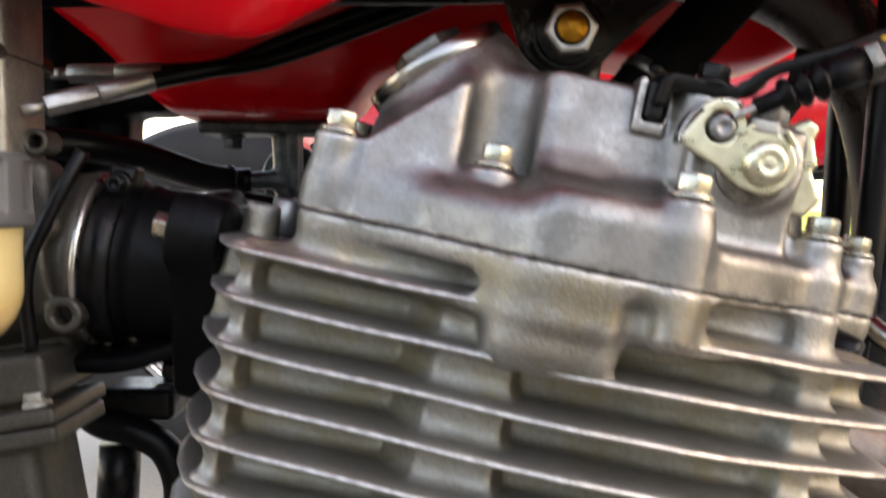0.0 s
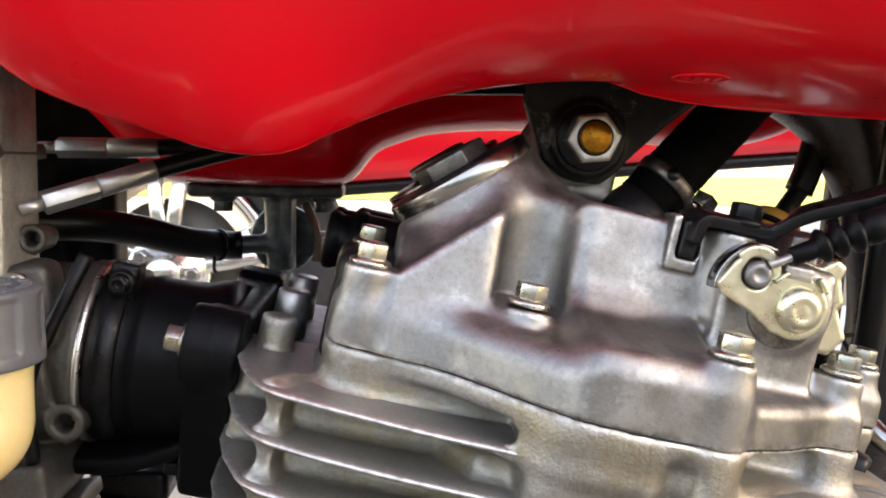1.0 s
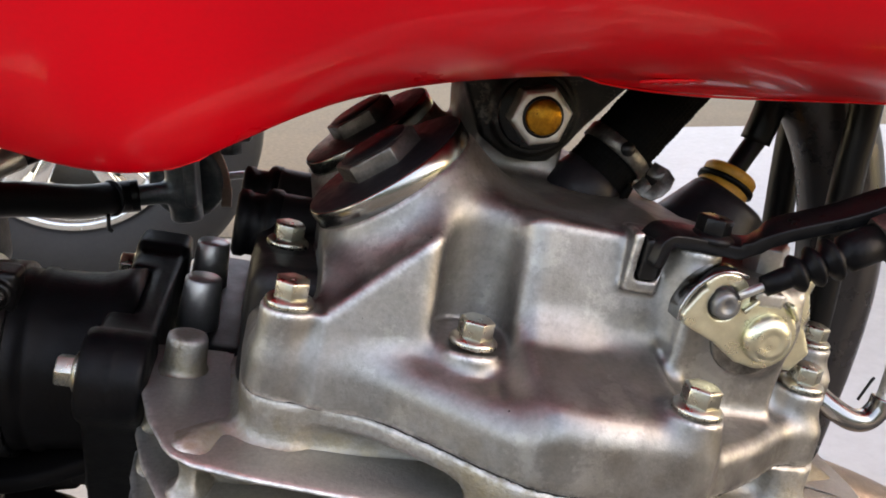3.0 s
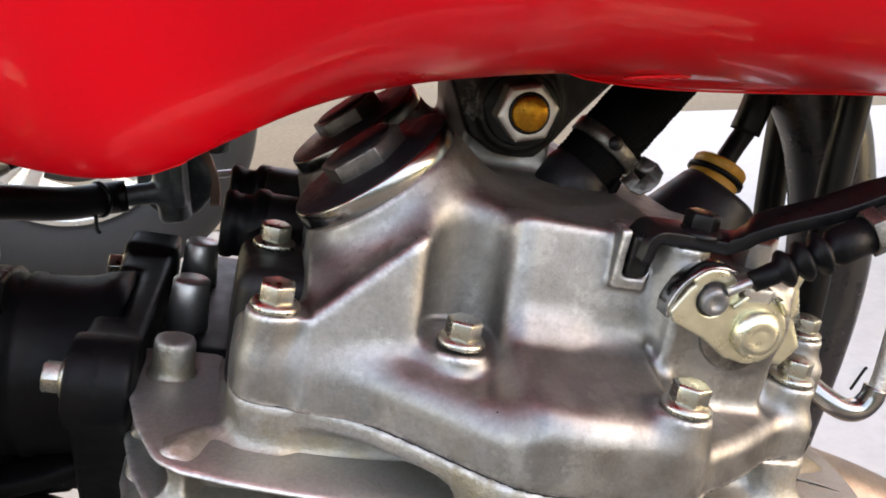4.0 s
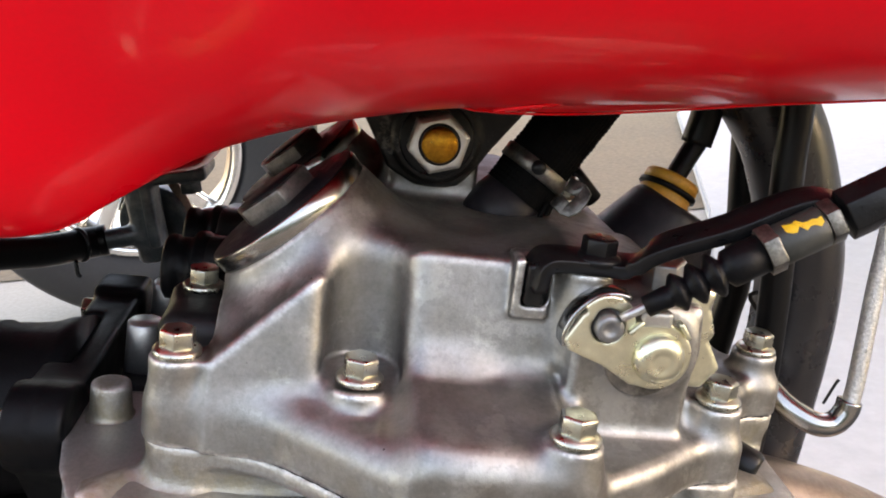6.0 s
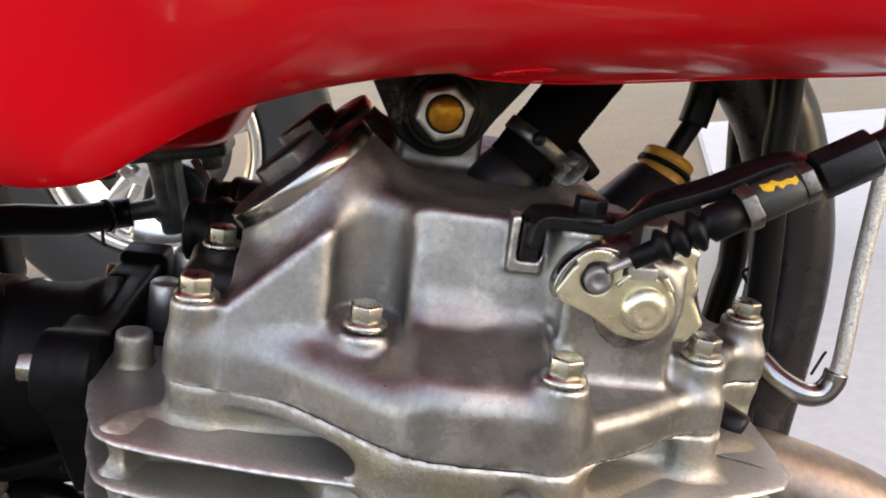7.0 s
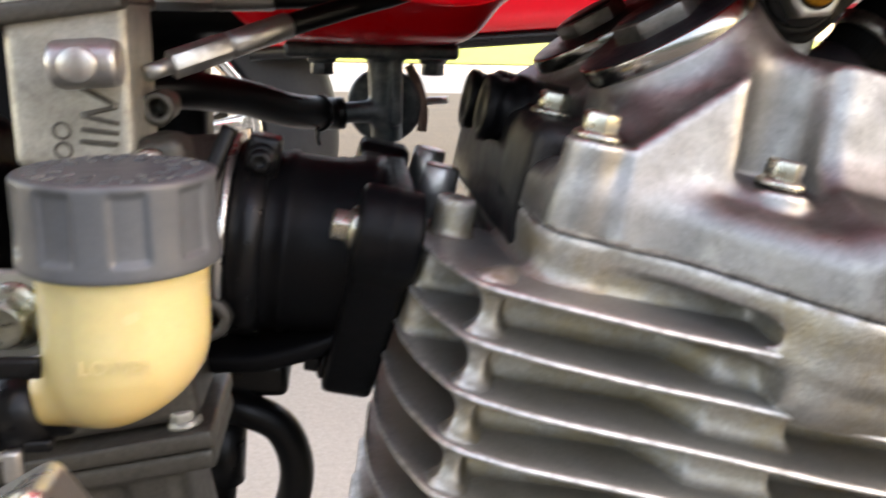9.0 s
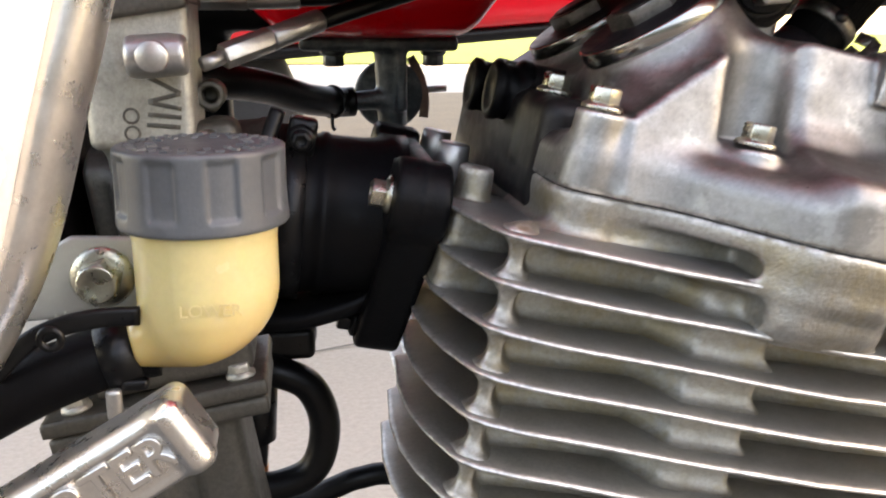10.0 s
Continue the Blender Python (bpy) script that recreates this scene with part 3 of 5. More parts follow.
def head_field(P):
    u, v, w = P
    core = [(-55, 3.5), (-51, 3), (-48, 12), (-8, 12), (2, -2), (22, -4), (26, 7), (94, 7), (99, 1), (108, 2), (110, 16), (126, 22), (126, 140), (-37, 140), (-37, 16), (-48, 14), (-54, 8)]
    d = extrude(poly2(u + 0 * v, v + 0 * u, core), w, -110, 2, 3)
    fins = poly2(u + 0 * v, v + 0 * u, FINPLAN) + 2.5
    for k in range(8):
        slab = np.maximum(fins, np.abs(w + 13 * k + 0.6) - 0.7)
        if k == 0:
            slab = np.maximum(slab, np.where(u < -43, v - 54, v - 500))
            slab = np.maximum(slab, np.where(u < 37, u - 13, 61 - u) + 0 * v)
        d = smin(d, slab, 6)
    # seat below the cover with a flared foot
    d = smin(d, extrude(poly2(u + 0 * v, v + 0 * u, PLAN) + 0.3 + 2.0 * np.clip((9 - w) / 6, 0, 1) * 0.5, w, -3, 24, 3), 5)
    # hollow between the seat's rim and the fin
    d = smax(d, -s_box(P, (-8, -2, 3.5), (20, 9.5, 3.6), 3), 3)
    # rounded chamber under the middle
    bulge = s_box(P, (29, 2, 0), (17.5, 22.5, 15), 8)
    d = smin(d, bulge, 4)
    d = smin(d, np.maximum(bulge - 0.55, np.abs(w + 0.6) - 0.35), 0.8)
    d = smin(d, s_cyl(P, (54.2, -17.9, -1), (54.2, -17.9, 20), 7.5, r=1), 3)
    d = smax(d, -s_box(P, (46.8, -27, 1.0), (3.0, 7, 6), 2.5), 5)
    d = smin(d, s_cyl(P, (99.4, 10, -4), (99.4, 10, 20), 8.4, r=1), 4)
    d = smax(d, -s_box(P, (80, -8, 6.5), (14, 14, 4.5), 3), 4)
    # rear deck and its bosses
    d = smin(d, s_box(P, (-56, 48, -16), (11, 17, 14), 4), 4)
    d = smin(d, s_cyl(P, (-59.0, 43, -6), (-59.0, 43, 10.6), 6.3, 5.3, 0.6), 1.6)
    return np.maximum(d, w - SEAM_W + 0.05)


cylinder_head = thing("cylinder_head", "air-cooled aluminium cylinder head with cast cooling fins", "cylinder head", ENGINE)
part("head_casting", solid("head_casting", head_field, (-72, -30, -112), (142, 164, 14), 1.15), HEAD, cylinder_head, "rough sand-cast aluminium")
# deck behind the fins, with shade coloured in
part("rear_deck", solid("rear_deck", lambda P: s_box(P, (-54, 112, -18), (12, 46, 14), 4), (-70, 60, -36), (-38, 162, 0), 1.4), REARDARK, cylinder_head, "rear deck, its shade put into the colour")
for vb in (84, 122):
    part("stud", lathe([mm(*q) for q in [(6.6, 0), (5.6, 17.0), (5.0, 17.6), (0, 17.6)]], 32), STEEL, cylinder_head, "dull grey steel stud", axis_frame(mm(-59, vb, -5.4), mm(-59, vb, 0)))
part("gasket", solid("gasket", seam_field, (-50, -30, 11), (142, 154, 15), 0.9), SEAM, cylinder_head, "thin dark gasket edge")


def fin(k):
    pts = FINPLAN
    # densify and round
    dense = []
    n = len(pts)
    for i in range(n):
        a, b = Vector(pts[i]), Vector(pts[(i + 1) % n])
        m = max(1, int((b - a).length / 4))
        dense += [a + (b - a) * j / m for j in range(m)]
    cen = Vector((33, 80))
    bm = bmesh.new()
    rng = random.Random(k)
    t0, t1 = 1.5, 0.85
    rows = []
    for inset, z in ((22, t0), (6, t1 + 0.35), (1.6, t1 + 0.1), (0.5, t1 * 0.75), (0, 0.15), (0, -0.15), (0.5, -t1 * 0.75), (1.6, -t1 - 0.1), (6, -t1 - 0.35), (22, -t0)):
        row = []
        for i, p in enumerate(dense):
            q, r = dense[i - 1], dense[(i + 1) % len(dense)]
            nrm = Vector(((r - q).y, -(r - q).x)).normalized()
            s = p - nrm * inset
            wob = 0.25 * math.sin(p.x * 0.11 + k) + rng.uniform(-0.05, 0.05)
            row.append(bm.verts.new(mm(s.x, s.y, z + wob * 0.6)))
        rows.append(row)
    for a, b in zip(rows, rows[1:]):
        for i in range(len(dense)):
            j = (i + 1) % len(dense)
            bm.faces.new([a[i], a[j], b[j], b[i]])
    return smooth(bm, 60)


for k in range(8):
    bmf = fin(k)
    if k == 0:
        # the first fin gives way to the rounded chamber
        kill = [f for f in bmf.faces if 0.0135 < f.calc_center_median().x < 0.060 and f.calc_center_median().y < 0.02]
        kill += [f for f in bmf.faces if f not in kill and f.calc_center_median().x < -0.041 and f.calc_center_median().y > 0.056]
        bmesh.ops.delete(bmf, geom=kill, context="FACES")
    part("cooling_fin", bmf, FIN, cylinder_head, matrix=pose(0, 0, -0.013 * k - 0.0006))

# ---- frame nut, hanger ----
hanger = thing("engine_hanger_plate", "worn black steel engine hanger plate with large nut", "hanger plate", ENGINE)


def hanger_field(P):
    u, v, w = P
    d = poly2(u + 0 * w, w + 0 * u, [(12, 74.5), (20, 71), (32, 71), (36, 76), (50, 95), (68, 116), (72, 122), (-2, 122), (2, 92)])
    d = smin(d, np.sqrt((u - 24.6) ** 2 + (w - 84.6) ** 2) - 14.0, 3)
    ring = np.sqrt((u - 24.6) ** 2 + (w - 84.6) ** 2)
    return np.minimum(extrude(d, v, 59.5, 66, 1.0), extrude(ring - 12.6, v, 57.8, 62, 0.8))


part("plate", solid("hanger", hanger_field, (0, 56, 66), (80, 70, 126), 0.9), WORN, hanger)
NUT_M = axis_frame(mm(24.6, 58.0, 84.6), mm(24.6, 57, 84.6))
part("washer", lathe([mm(*q) for q in [(10.6, 0), (10.6, 1.4), (10, 1.8), (5, 1.8)]], 40), BLACK, hanger, "", NUT_M)
part("nut", hexagon(0.0152, 0.0075, 0.0012, None, 0.0018, 0.0056), NUTSTEEL, hanger, "plated steel nut", NUT_M)
part("nut_collar", lathe([mm(*q) for q in [(5.8, 9.0), (5.8, 9.5), (5.0, 9.5)]], 40, close=False), BLACK, hanger, "dark worn rim", NUT_M)
part("stud_end", lathe([mm(*q) for q in [(5.0, 6), (5.0, 10.4), (4.6, 11.0), (0, 11.1)]], 32), GOLD, hanger, "corroded gold plated stud end", NUT_M)

# ---- fuel tank ----


def interp(x, table):
    xs, ys = [p[0] for p in table], [p[1] for p in table]
    # smooth monotone blend between stations
    i = max(0, min(len(xs) - 2, next((j for j in range(len(xs) - 1) if x <= xs[j + 1]), len(xs) - 2)))
    t = min(1, max(0, (x - xs[i]) / (xs[i + 1] - xs[i])))
    m = [(ys[min(j + 1, len(ys) - 1)] - ys[max(j - 1, 0)]) / max(1e-6, xs[min(j + 1, len(ys) - 1)] - xs[max(j - 1, 0)]) for j in (i, i + 1)]
    h = xs[i + 1] - xs[i]
    return (2 * t ** 3 - 3 * t * t + 1) * ys[i] + (t ** 3 - 2 * t * t + t) * h * m[0] + (3 * t * t - 2 * t ** 3) * ys[i + 1] + (t ** 3 - t * t) * h * m[1]


LIP = [(-260, 760), (-180, 722), (-137, 698), (-121, 686), (-90, 675), (-62, 668.5), (-50, 670), (-38, 676), (-15, 685), (12, 690), (34, 692), (50, 687.5), (75, 684.5), (118, 682.5), (180, 680), (260, 684), (330, 700)]
BODY = [(-260, 760), (-180, 722), (-137, 698), (-121, 686), (-90, 674), (-75, 669), (-62, 667.5), (-50, 670), (-38, 674.5), (-25, 680), (-10, 684.8), (12, 688.6), (34, 690), (55, 689), (78, 687.2), (98, 685.6), (123, 683.8), (180, 681), (260, 684), (330, 700)]
FAR = [(-260, 760), (-150, 690), (-118, 660), (-105, 657), (-45, 657), (-37, 660), (-29, 671), (-18, 676), (-5, 680), (25, 682.5), (60, 682), (100, 677.5), (127, 677), (145, 682), (160, 690), (200, 700), (260, 700), (330, 720)]


def tank_section(x):
    zl, zf, edge = interp(x, BODY), interp(x, FAR), interp(x, LIP)
    k = min(1, max(0, (x + 40) / 70))
    k = k * k * (3 - 2 * k)
    out = [(250, edge)]
    left = [(1.0, 0.4), (4, 2.5), (10, 8), (17, 17), (27, 36), (42, 66), (60, 100), (70, 140), (62, 180), (28, 215)]
    right = [(3, 0.2), (13, 1.0), (25, 3.0), (38, 8.0), (52, 18), (66, 36), (80, 68), (86, 112), (72, 168), (28, 212)]
    for (a0, b0), (a1, b1) in zip(left, right):
        out.append((250 - (a0 + (a1 - a0) * k), zl + b0 + (b1 - b0) * k))
    out += [(265, zl + 226), (305, zl + 230), (345, zl + 226)]
    for a, b in reversed([(2, 1), (8, 5), (16, 14), (26, 36), (36, 70), (40, 120), (30, 180)]):
        out.append((402 + a, zf + b * (zl + 215 - zf) / 220 if b > 100 else zf + b))
    out += [(400, zf), (394, zf - 0.5), (362, zf), (355, zf + 4), (350, zf + 14), (342, zf + 40), (330, 742), (305, 748), (282, 742), (268, zl + 26), (262, edge + 10), (256, edge + 2.5), (252, edge + 0.8)]
    return out


bm = bmesh.new()
rows = []
for i in range(119):
    x = -260 + 5 * i
    sec = tank_section(x)
    rows.append([bm.verts.new(mm(x, y, z)) for y, z in sec])
for a, b in zip(rows, rows[1:]):
    for j in range(len(a)):
        j2 = (j + 1) % len(a)
        bm.faces.new([a[j], a[j2], b[j2], b[j]])
bm.faces.new(rows[0])
bm.faces.new(rows[-1])
tank = thing("fuel_tank", "glossy red plastic fuel tank above the engine", "fuel tank")
shell = part("tank_shell", smooth(bm, 75), RED, tank)
shell.modifiers.new("subdivision", "SUBSURF").levels = 1
shell.modifiers["subdivision"].render_levels = 2

bm = sweep([mm(x, 250.3, interp(x, LIP) + 0.1) for x in range(-180, 262, 6)], circle(0.0003, 8), 1, (0, 1, 0.02))
part("seam_lip", bm, RED, tank, "thin moulded edge seam")
EM = Matrix.Translation((0.0575, 0.2300, 0.6906)) @ Matrix.Rotation(radians(-12), 4, "X")
mark = part("embossed_oval", sweep([(0.0075 * math.cos(a), 0.0035 * math.sin(a), 0) for a in np.linspace(0, 2 * math.pi, 33)], circle(0.00035, 6), 1, (0, 0, 1), False), RED, tank, "raised oval moulding mark", EM)
for i in range(4):
    bmx = bmesh.new()
    bmesh.ops.create_cube(bmx, size=1, matrix=Matrix.Translation((-0.0042 + 0.0028 * i, 0, 0)) @ Matrix.Diagonal((0.0016, 0.0030, 0.0009, 1)))
    part("embossed_bar", bmx, RED, mark)

backbone = thing("frame_backbone", "black steel frame backbone tube inside the tank tunnel", "frame tube")
part("tube", sweep([(-0.26, 0.306, 0.722), (-0.10, 0.306, 0.724), (0.05, 0.306, 0.726), (0.26, 0.306, 0.738)], [(a * 0.034, b * 0.015) for a, b in circle(1.0, 32)], 6, (0, 1, 0.02)), BLACK, backbone)

# ---- cylinder and crankcase below ----
crank = thing("engine_crankcase", "dark painted engine crankcase standing below the cylinder", "crankcase")
part("case", solid("case", lambda P: smin(s_box(P, (-20, 305, 290), (190, 130, 115), 30), s_cyl(P, (110, 180, 290), (110, 430, 290), 120, r=12), 30), (-230, 150, 150), (250, 460, 430), 5.0), CARBDARK, crank, "cast crankcase")
part("barrel", solid("barrel", lambda P: s_cyl(P, (18, 305, 380), (35, 305, 520), 58, r=4), (-60, 230, 370), (110, 380, 530), 4.0), HEAD, crank, "finned cylinder barrel")
part("stand_foot", lathe([(0.02, 0), (0.02, 0.19)], 20), BLACK, crank, "black stand leg under the case", pose(0.0, 0.30, 0.0))

# ---- intake: rubber boot, flange, carburettor ----
intake = thing("intake_boot", "black rubber intake boot with bolted flange and clamp", "intake boot", ENGINE)
CV, CW = 80, -17
part("boot", lathe([mm(*q) for q in [(27.5, 7), (28.5, 7.8), (28.5, 16), (27.6, 17), (27.2, 21), (28.0, 22), (28.0, 24), (27.2, 25), (27.0, 34), (27.2, 39), (28.5, 44), (29, 50)]], 56), RUBBER, intake, "", axis_frame(mm(-124, CV, CW - 5), mm(-74, CV, CW)))


def flange_field(P):
    u, v, w = P
    d = poly2(v + 0 * w, w + 0 * v, [(40, -4), (122, -2), (84, -52), (72, -52)]) - 10.5
    d = extrude(d, u, -83, -67.5, 2)
    d = smax(d, -s_cyl(P, (-99, CV, CW), (-76, CV, CW), 29), 3)
    d = smin(d, s_cyl(P, (-84, 39, -2.2), (-67.5, 39, -2.2), 12.2, r=1.5), 3)
    d = smin(d, s_box(P, (-75, 122, 3), (8.5, 8, 8), 2), 3)
    d = np.minimum(d, s_cyl(P, (-76.2, 39, -2.2), (-75.4, 39, -2.2), 12.6))
    return d


part("flange", solid("flange", flange_field, (-90, 20, -72), (-64, 140, 18), 1.1), RUBBER, intake)
flange_bolt(intake, (-84, 39, -2.2), (-1, 0, 0), label="zinc plated flange bolt")
flange_bolt(intake, (-83, 122, -1), (-1, 0, 0), label="zinc plated flange bolt")
flange_bolt(intake, (-83, 74, -54), (-1, 0, 0), mat=BLACK, label="dark flange bolt")
part("clamp_band", lathe([mm(*q) for q in [(28.6, 7), (29.6, 7.2), (29.6, 15.8), (28.6, 16)]], 56), BLACK, intake, "", axis_frame(mm(-123, CV, CW - 5), mm(-73, CV, CW)))


def lug_field(P):
    return smin(s_box(P, (-112, 67, 7), (4.6, 5, 6), 1.5), s_cyl(P, (-112, 60, 6.5), (-112, 74, 6.5), 4.2, r=0.6), 1)


part("clamp_lug", solid("clamp_lug", lug_field, (-120, 55, 0), (-104, 80, 26), 0.7), BLACK, intake)
flange_bolt(intake, (-112, 60, 6.5), (0, -1, 0), across=5.5, height=2.4, flange=3.4, mat=BLACK, name="clamp_screw")

part("throat_ring", lathe([mm(*q) for q in [(27.0, 0), (28.4, 1.0), (28.8, 6), (30.2, 14), (30.8, 15), (30.8, 18), (29.6, 18.8)]], 56), CARBDARK, intake, "dull metal ring", axis_frame(mm(-137, CV, CW - 6), mm(-87, CV, CW - 1)))

part("throat_rim", lathe([mm(*q) for q in [(29.4, 18.2), (31.1, 18.4), (31.1, 20.0), (29.4, 20.2)]], 56), POLISH, intake, "bright worn rim", axis_frame(mm(-137, CV, CW - 6), mm(-87, CV, CW - 1)))

# ---- decompression lever on its shaft ----
lever = thing("decompression_lever", "yellow zinc plated steel lever on a domed shaft end", "lever", ENGINE)


DOME, PIN = (75.6, 48.7), (62.4, 55.4)


def lever_field(P):
    u, v, w = P
    d = np.sqrt((u - DOME[0]) ** 2 + (w - DOME[1]) ** 2) - 8.3
    arm = poly2(u + 0 * w, w + 0 * u, [(52.6, 51.2), (54.0, 48.9), (62.7, 45.6), (70.0, 41.2), (78.0, 42.0), (80, 54.6), (77.0, 57.2), (69.0, 57.0), (66.8, 58.2), (62.0, 57.5), (57.4, 58.8), (56.2, 57.9)])
    d = smin(d, arm, 1.2)
    # hook over the cable nipple
    rad = np.sqrt((u - 62.2) ** 2 + (w - 56.4) ** 2)
    hook = np.maximum(np.abs(rad - 5.1) - 1.6, -(w - 54.6 - 0.35 * (u - 62)))
    hook = np.maximum(hook, (56.4 - w) + 1.5 * (62.0 - u - 3.4))
    d = np.minimum(d, hook)
    d = np.maximum(d, -(np.sqrt((u - PIN[0]) ** 2 + (w - PIN[1]) ** 2) - 3.9))
    return extrude(d, v, -2.6, -0.4, 0.45)


part("lever_plate", solid("lever_plate", lever_field, (48, -5, 36), (90, 3, 66), 0.5), ZINC, lever)
m = axis_frame(mm(DOME[0], -2.4, DOME[1]), mm(DOME[0], -3.4, DOME[1]))
part("shaft_end", lathe([mm(*q) for q in [(6.2, 0), (6.2, 1.0), (5.7, 2.2), (4.4, 3.3), (3.0, 3.6), (2.4, 3.3), (1.4, 3.4), (0, 3.5)]], 40), ZINC, lever, "domed shaft end", m)
part("cable_pin", lathe([mm(*q) for q in [(3.4, -3), (3.4, 1.4), (2.9, 2.0), (1.5, 2.0), (1.2, 1.7), (0, 1.7)]], 32), PLUGGREY, lever, "dull grey cable nipple", axis_frame(mm(PIN[0], -2.6, PIN[1]), mm(PIN[0], -3.6, PIN[1])))
# washer peeping out below the lever
part("back_plate", lathe([mm(*q) for q in [(9.6, 0), (9.6, 1.2), (9.0, 1.6), (4, 1.6)]], 40), CLAMP, lever, "dull steel washer", axis_frame(mm(73.6, 1.6, 46.6), mm(73.6, 0.6, 46.6)))


def stop_field(P):
    u, v, w = P
    d = poly2(u + 0 * w, w + 0 * u, [(79, 61), (84, 60.5), (88, 63.5), (91, 62), (90.2, 58.5), (92.6, 52), (91.4, 50), (95.6, 43), (92, 38), (80, 38), (76, 50)]) - 0.6
    return extrude(d, v, 6.5, 10.5, 0.9)


part("stop_plate", solid("stop_plate", stop_field, (72, 3, 34), (100, 13, 67), 0.7), ZINC, lever, "pale zinc plated stop plate")
part("return_strip", sweep([mm(*q) for q in [(53.0, 1.2, 49.6), (52.9, 1.2, 53.0), (54.8, 1.2, 57.8), (58.6, 1.2, 61.6), (63.0, 1.2, 63.0), (67.0, 1.2, 62.4)]], bar(0.0012, 0.0060, 0.0004), 6, (0, 1, 0.02)), CHROME, lever, "bright curved spring strip")
part("shaft_flat", solid("shaft_flat", lambda P: s_box(P, (73.6, -0.6, 58.0), (3.9, 2.4, 2.0), 0.7), (68, -5, 54), (80, 4, 62), 0.5), STEEL, lever, "grey flat of the shaft")
for x0, z0, x1, z1 in ((67.4, 54.6, 70.0, 57.6), (79.2, 57.8, 81.6, 54.6)):
    part("folded_tab", sweep([mm(x0, -2.4, z0), mm((x0 + x1) / 2, -2.6, (z0 + z1) / 2), mm(x1, -2.4, z1)], bar(0.0011, 0.0034, 0.0004), 3, (0, 1, 0.02)), ZINC, lever)
part("spring_bolt", hexagon(0.0090, 0.0075, 0.0009), STEEL, lever, "grey hexagon behind the lever", axis_frame(mm(80, 14, 61.5), mm(79, 12.5, 70)))

# ---- cable bracket and adjuster ----
bracket = thing("cable_bracket", "black painted steel cable bracket bolted on the head cover", "bracket", ENGINE)
part("bracket_arm", sweep([mm(*q) for q in [(46, 9.5, 60), (47.5, 9, 66.2), (52, 9.5, 67.2), (62, 9.5, 67.0), (68, 8, 67.2), (71, 6, 69.5), (75, 4, 74), (88, 1.5, 80.5), (98, 0, 86.5), (105, -1.5, 89.5), (113, -3, 89)]], bar(0.0092, 0.0034, 0.0004), 6, (0, -0.15, 1)), BLACK, bracket)
flange_bolt(bracket, (61.0, 9.8, 67.4), height=4.6, mat=BLACK, label="black flange bolt", spin=0.3, dimple=False)
part("locating_tongue", solid("tongue", lambda P: s_box(P, (46.6, 9.2, 60.5), (2.4, 2.2, 5.2), 0.9), (42, 5, 53), (51, 13, 68), 0.6), BLACK, bracket)

adjuster = thing("cable_adjuster", "black cable with rubber bellows and threaded adjuster", "cable adjuster")
A0, A1 = Vector((0.0745, 0.2205, 0.6425)), Vector((0.1375, 0.2160, 0.6680))
ADJ = axis_frame(A0, A1) @ Matrix.Scale(0.84, 4)
part("wire", tube([A0, A0 + (A1 - A0) * 0.16], 0.0011, 4), STEEL, adjuster, "bare steel cable strand")
bell = [(1.6, 7), (3.0, 7.4), (3.2, 14)]
for i in range(3):
    z = 14.5 + 5.2 * i
    bell += [(3.0, z), (5.2 + 0.4 * i, z + 1.6), (5.6 + 0.4 * i, z + 2.4), (5.1 + 0.4 * i, z + 3.2), (3.3, z + 4.8)]
bell += [(5.2, 31), (5.4, 33), (5.4, 41)]
part("bellows", lathe([mm(*q) for q in bell], 32), RUBBER, adjuster, "ribbed black rubber bellows", ADJ)
part("lock_nut", hexagon(0.0118, 0.0045, 0.0008, None, 0.041), CLAMP, adjuster, "grey hexagon lock nut", ADJ)
barrel = part("barrel", lathe([mm(*q) for q in [(5.5, 45), (5.7, 45.4), (5.7, 57.5), (5.2, 58)]], 32), ADJ_GREY, adjuster, "", ADJ)
part("end_nut", hexagon(0.0108, 0.004, 0.0008, None, 0.0582), CLAMP, adjuster, "worn grey nut", ADJ)
part("adjuster_body", hexagon(0.0125, 0.017, 0.0014, None, 0.0635), BLACK, adjuster, "", ADJ)
part("cable_end", tube([ADJ @ Vector((0, 0, 0.080)), ADJ @ Vector((0, 0, 0.10)), ADJ @ Vector((0, -0.004, 0.14)), ADJ @ Vector((0, -0.02, 0.22))], 0.0040, 8), HOSE, adjuster)
# smear of yellow paint on the barrel
bm = bmesh.new()
rng = random.Random(5)
prev = None
_v = ADJ.to_3x3().inverted() @ Vector((-0.3, -0.62, 0.72))
MARK_A = math.atan2(_v.y, _v.x) - 0.45
for i in range(9):
    z = 0.0475 + 0.0012 * i
    a0 = MARK_A + radians(4 * i + rng.uniform(-6, 6))
    wd = radians(22 + rng.uniform(-9, 9))
    pair = [bm.verts.new((0.00585 * math.cos(a), 0.00585 * math.sin(a), z)) for a in (a0, a0 + wd / 2, a0 + wd)]
    if prev:
        for q in (0, 1):
            bm.faces.new([prev[q], prev[q + 1], pair[q + 1], pair[q]])
    prev = pair
part("paint_mark", bm, YELLOWPAINT, barrel, "smear of yellow paint")

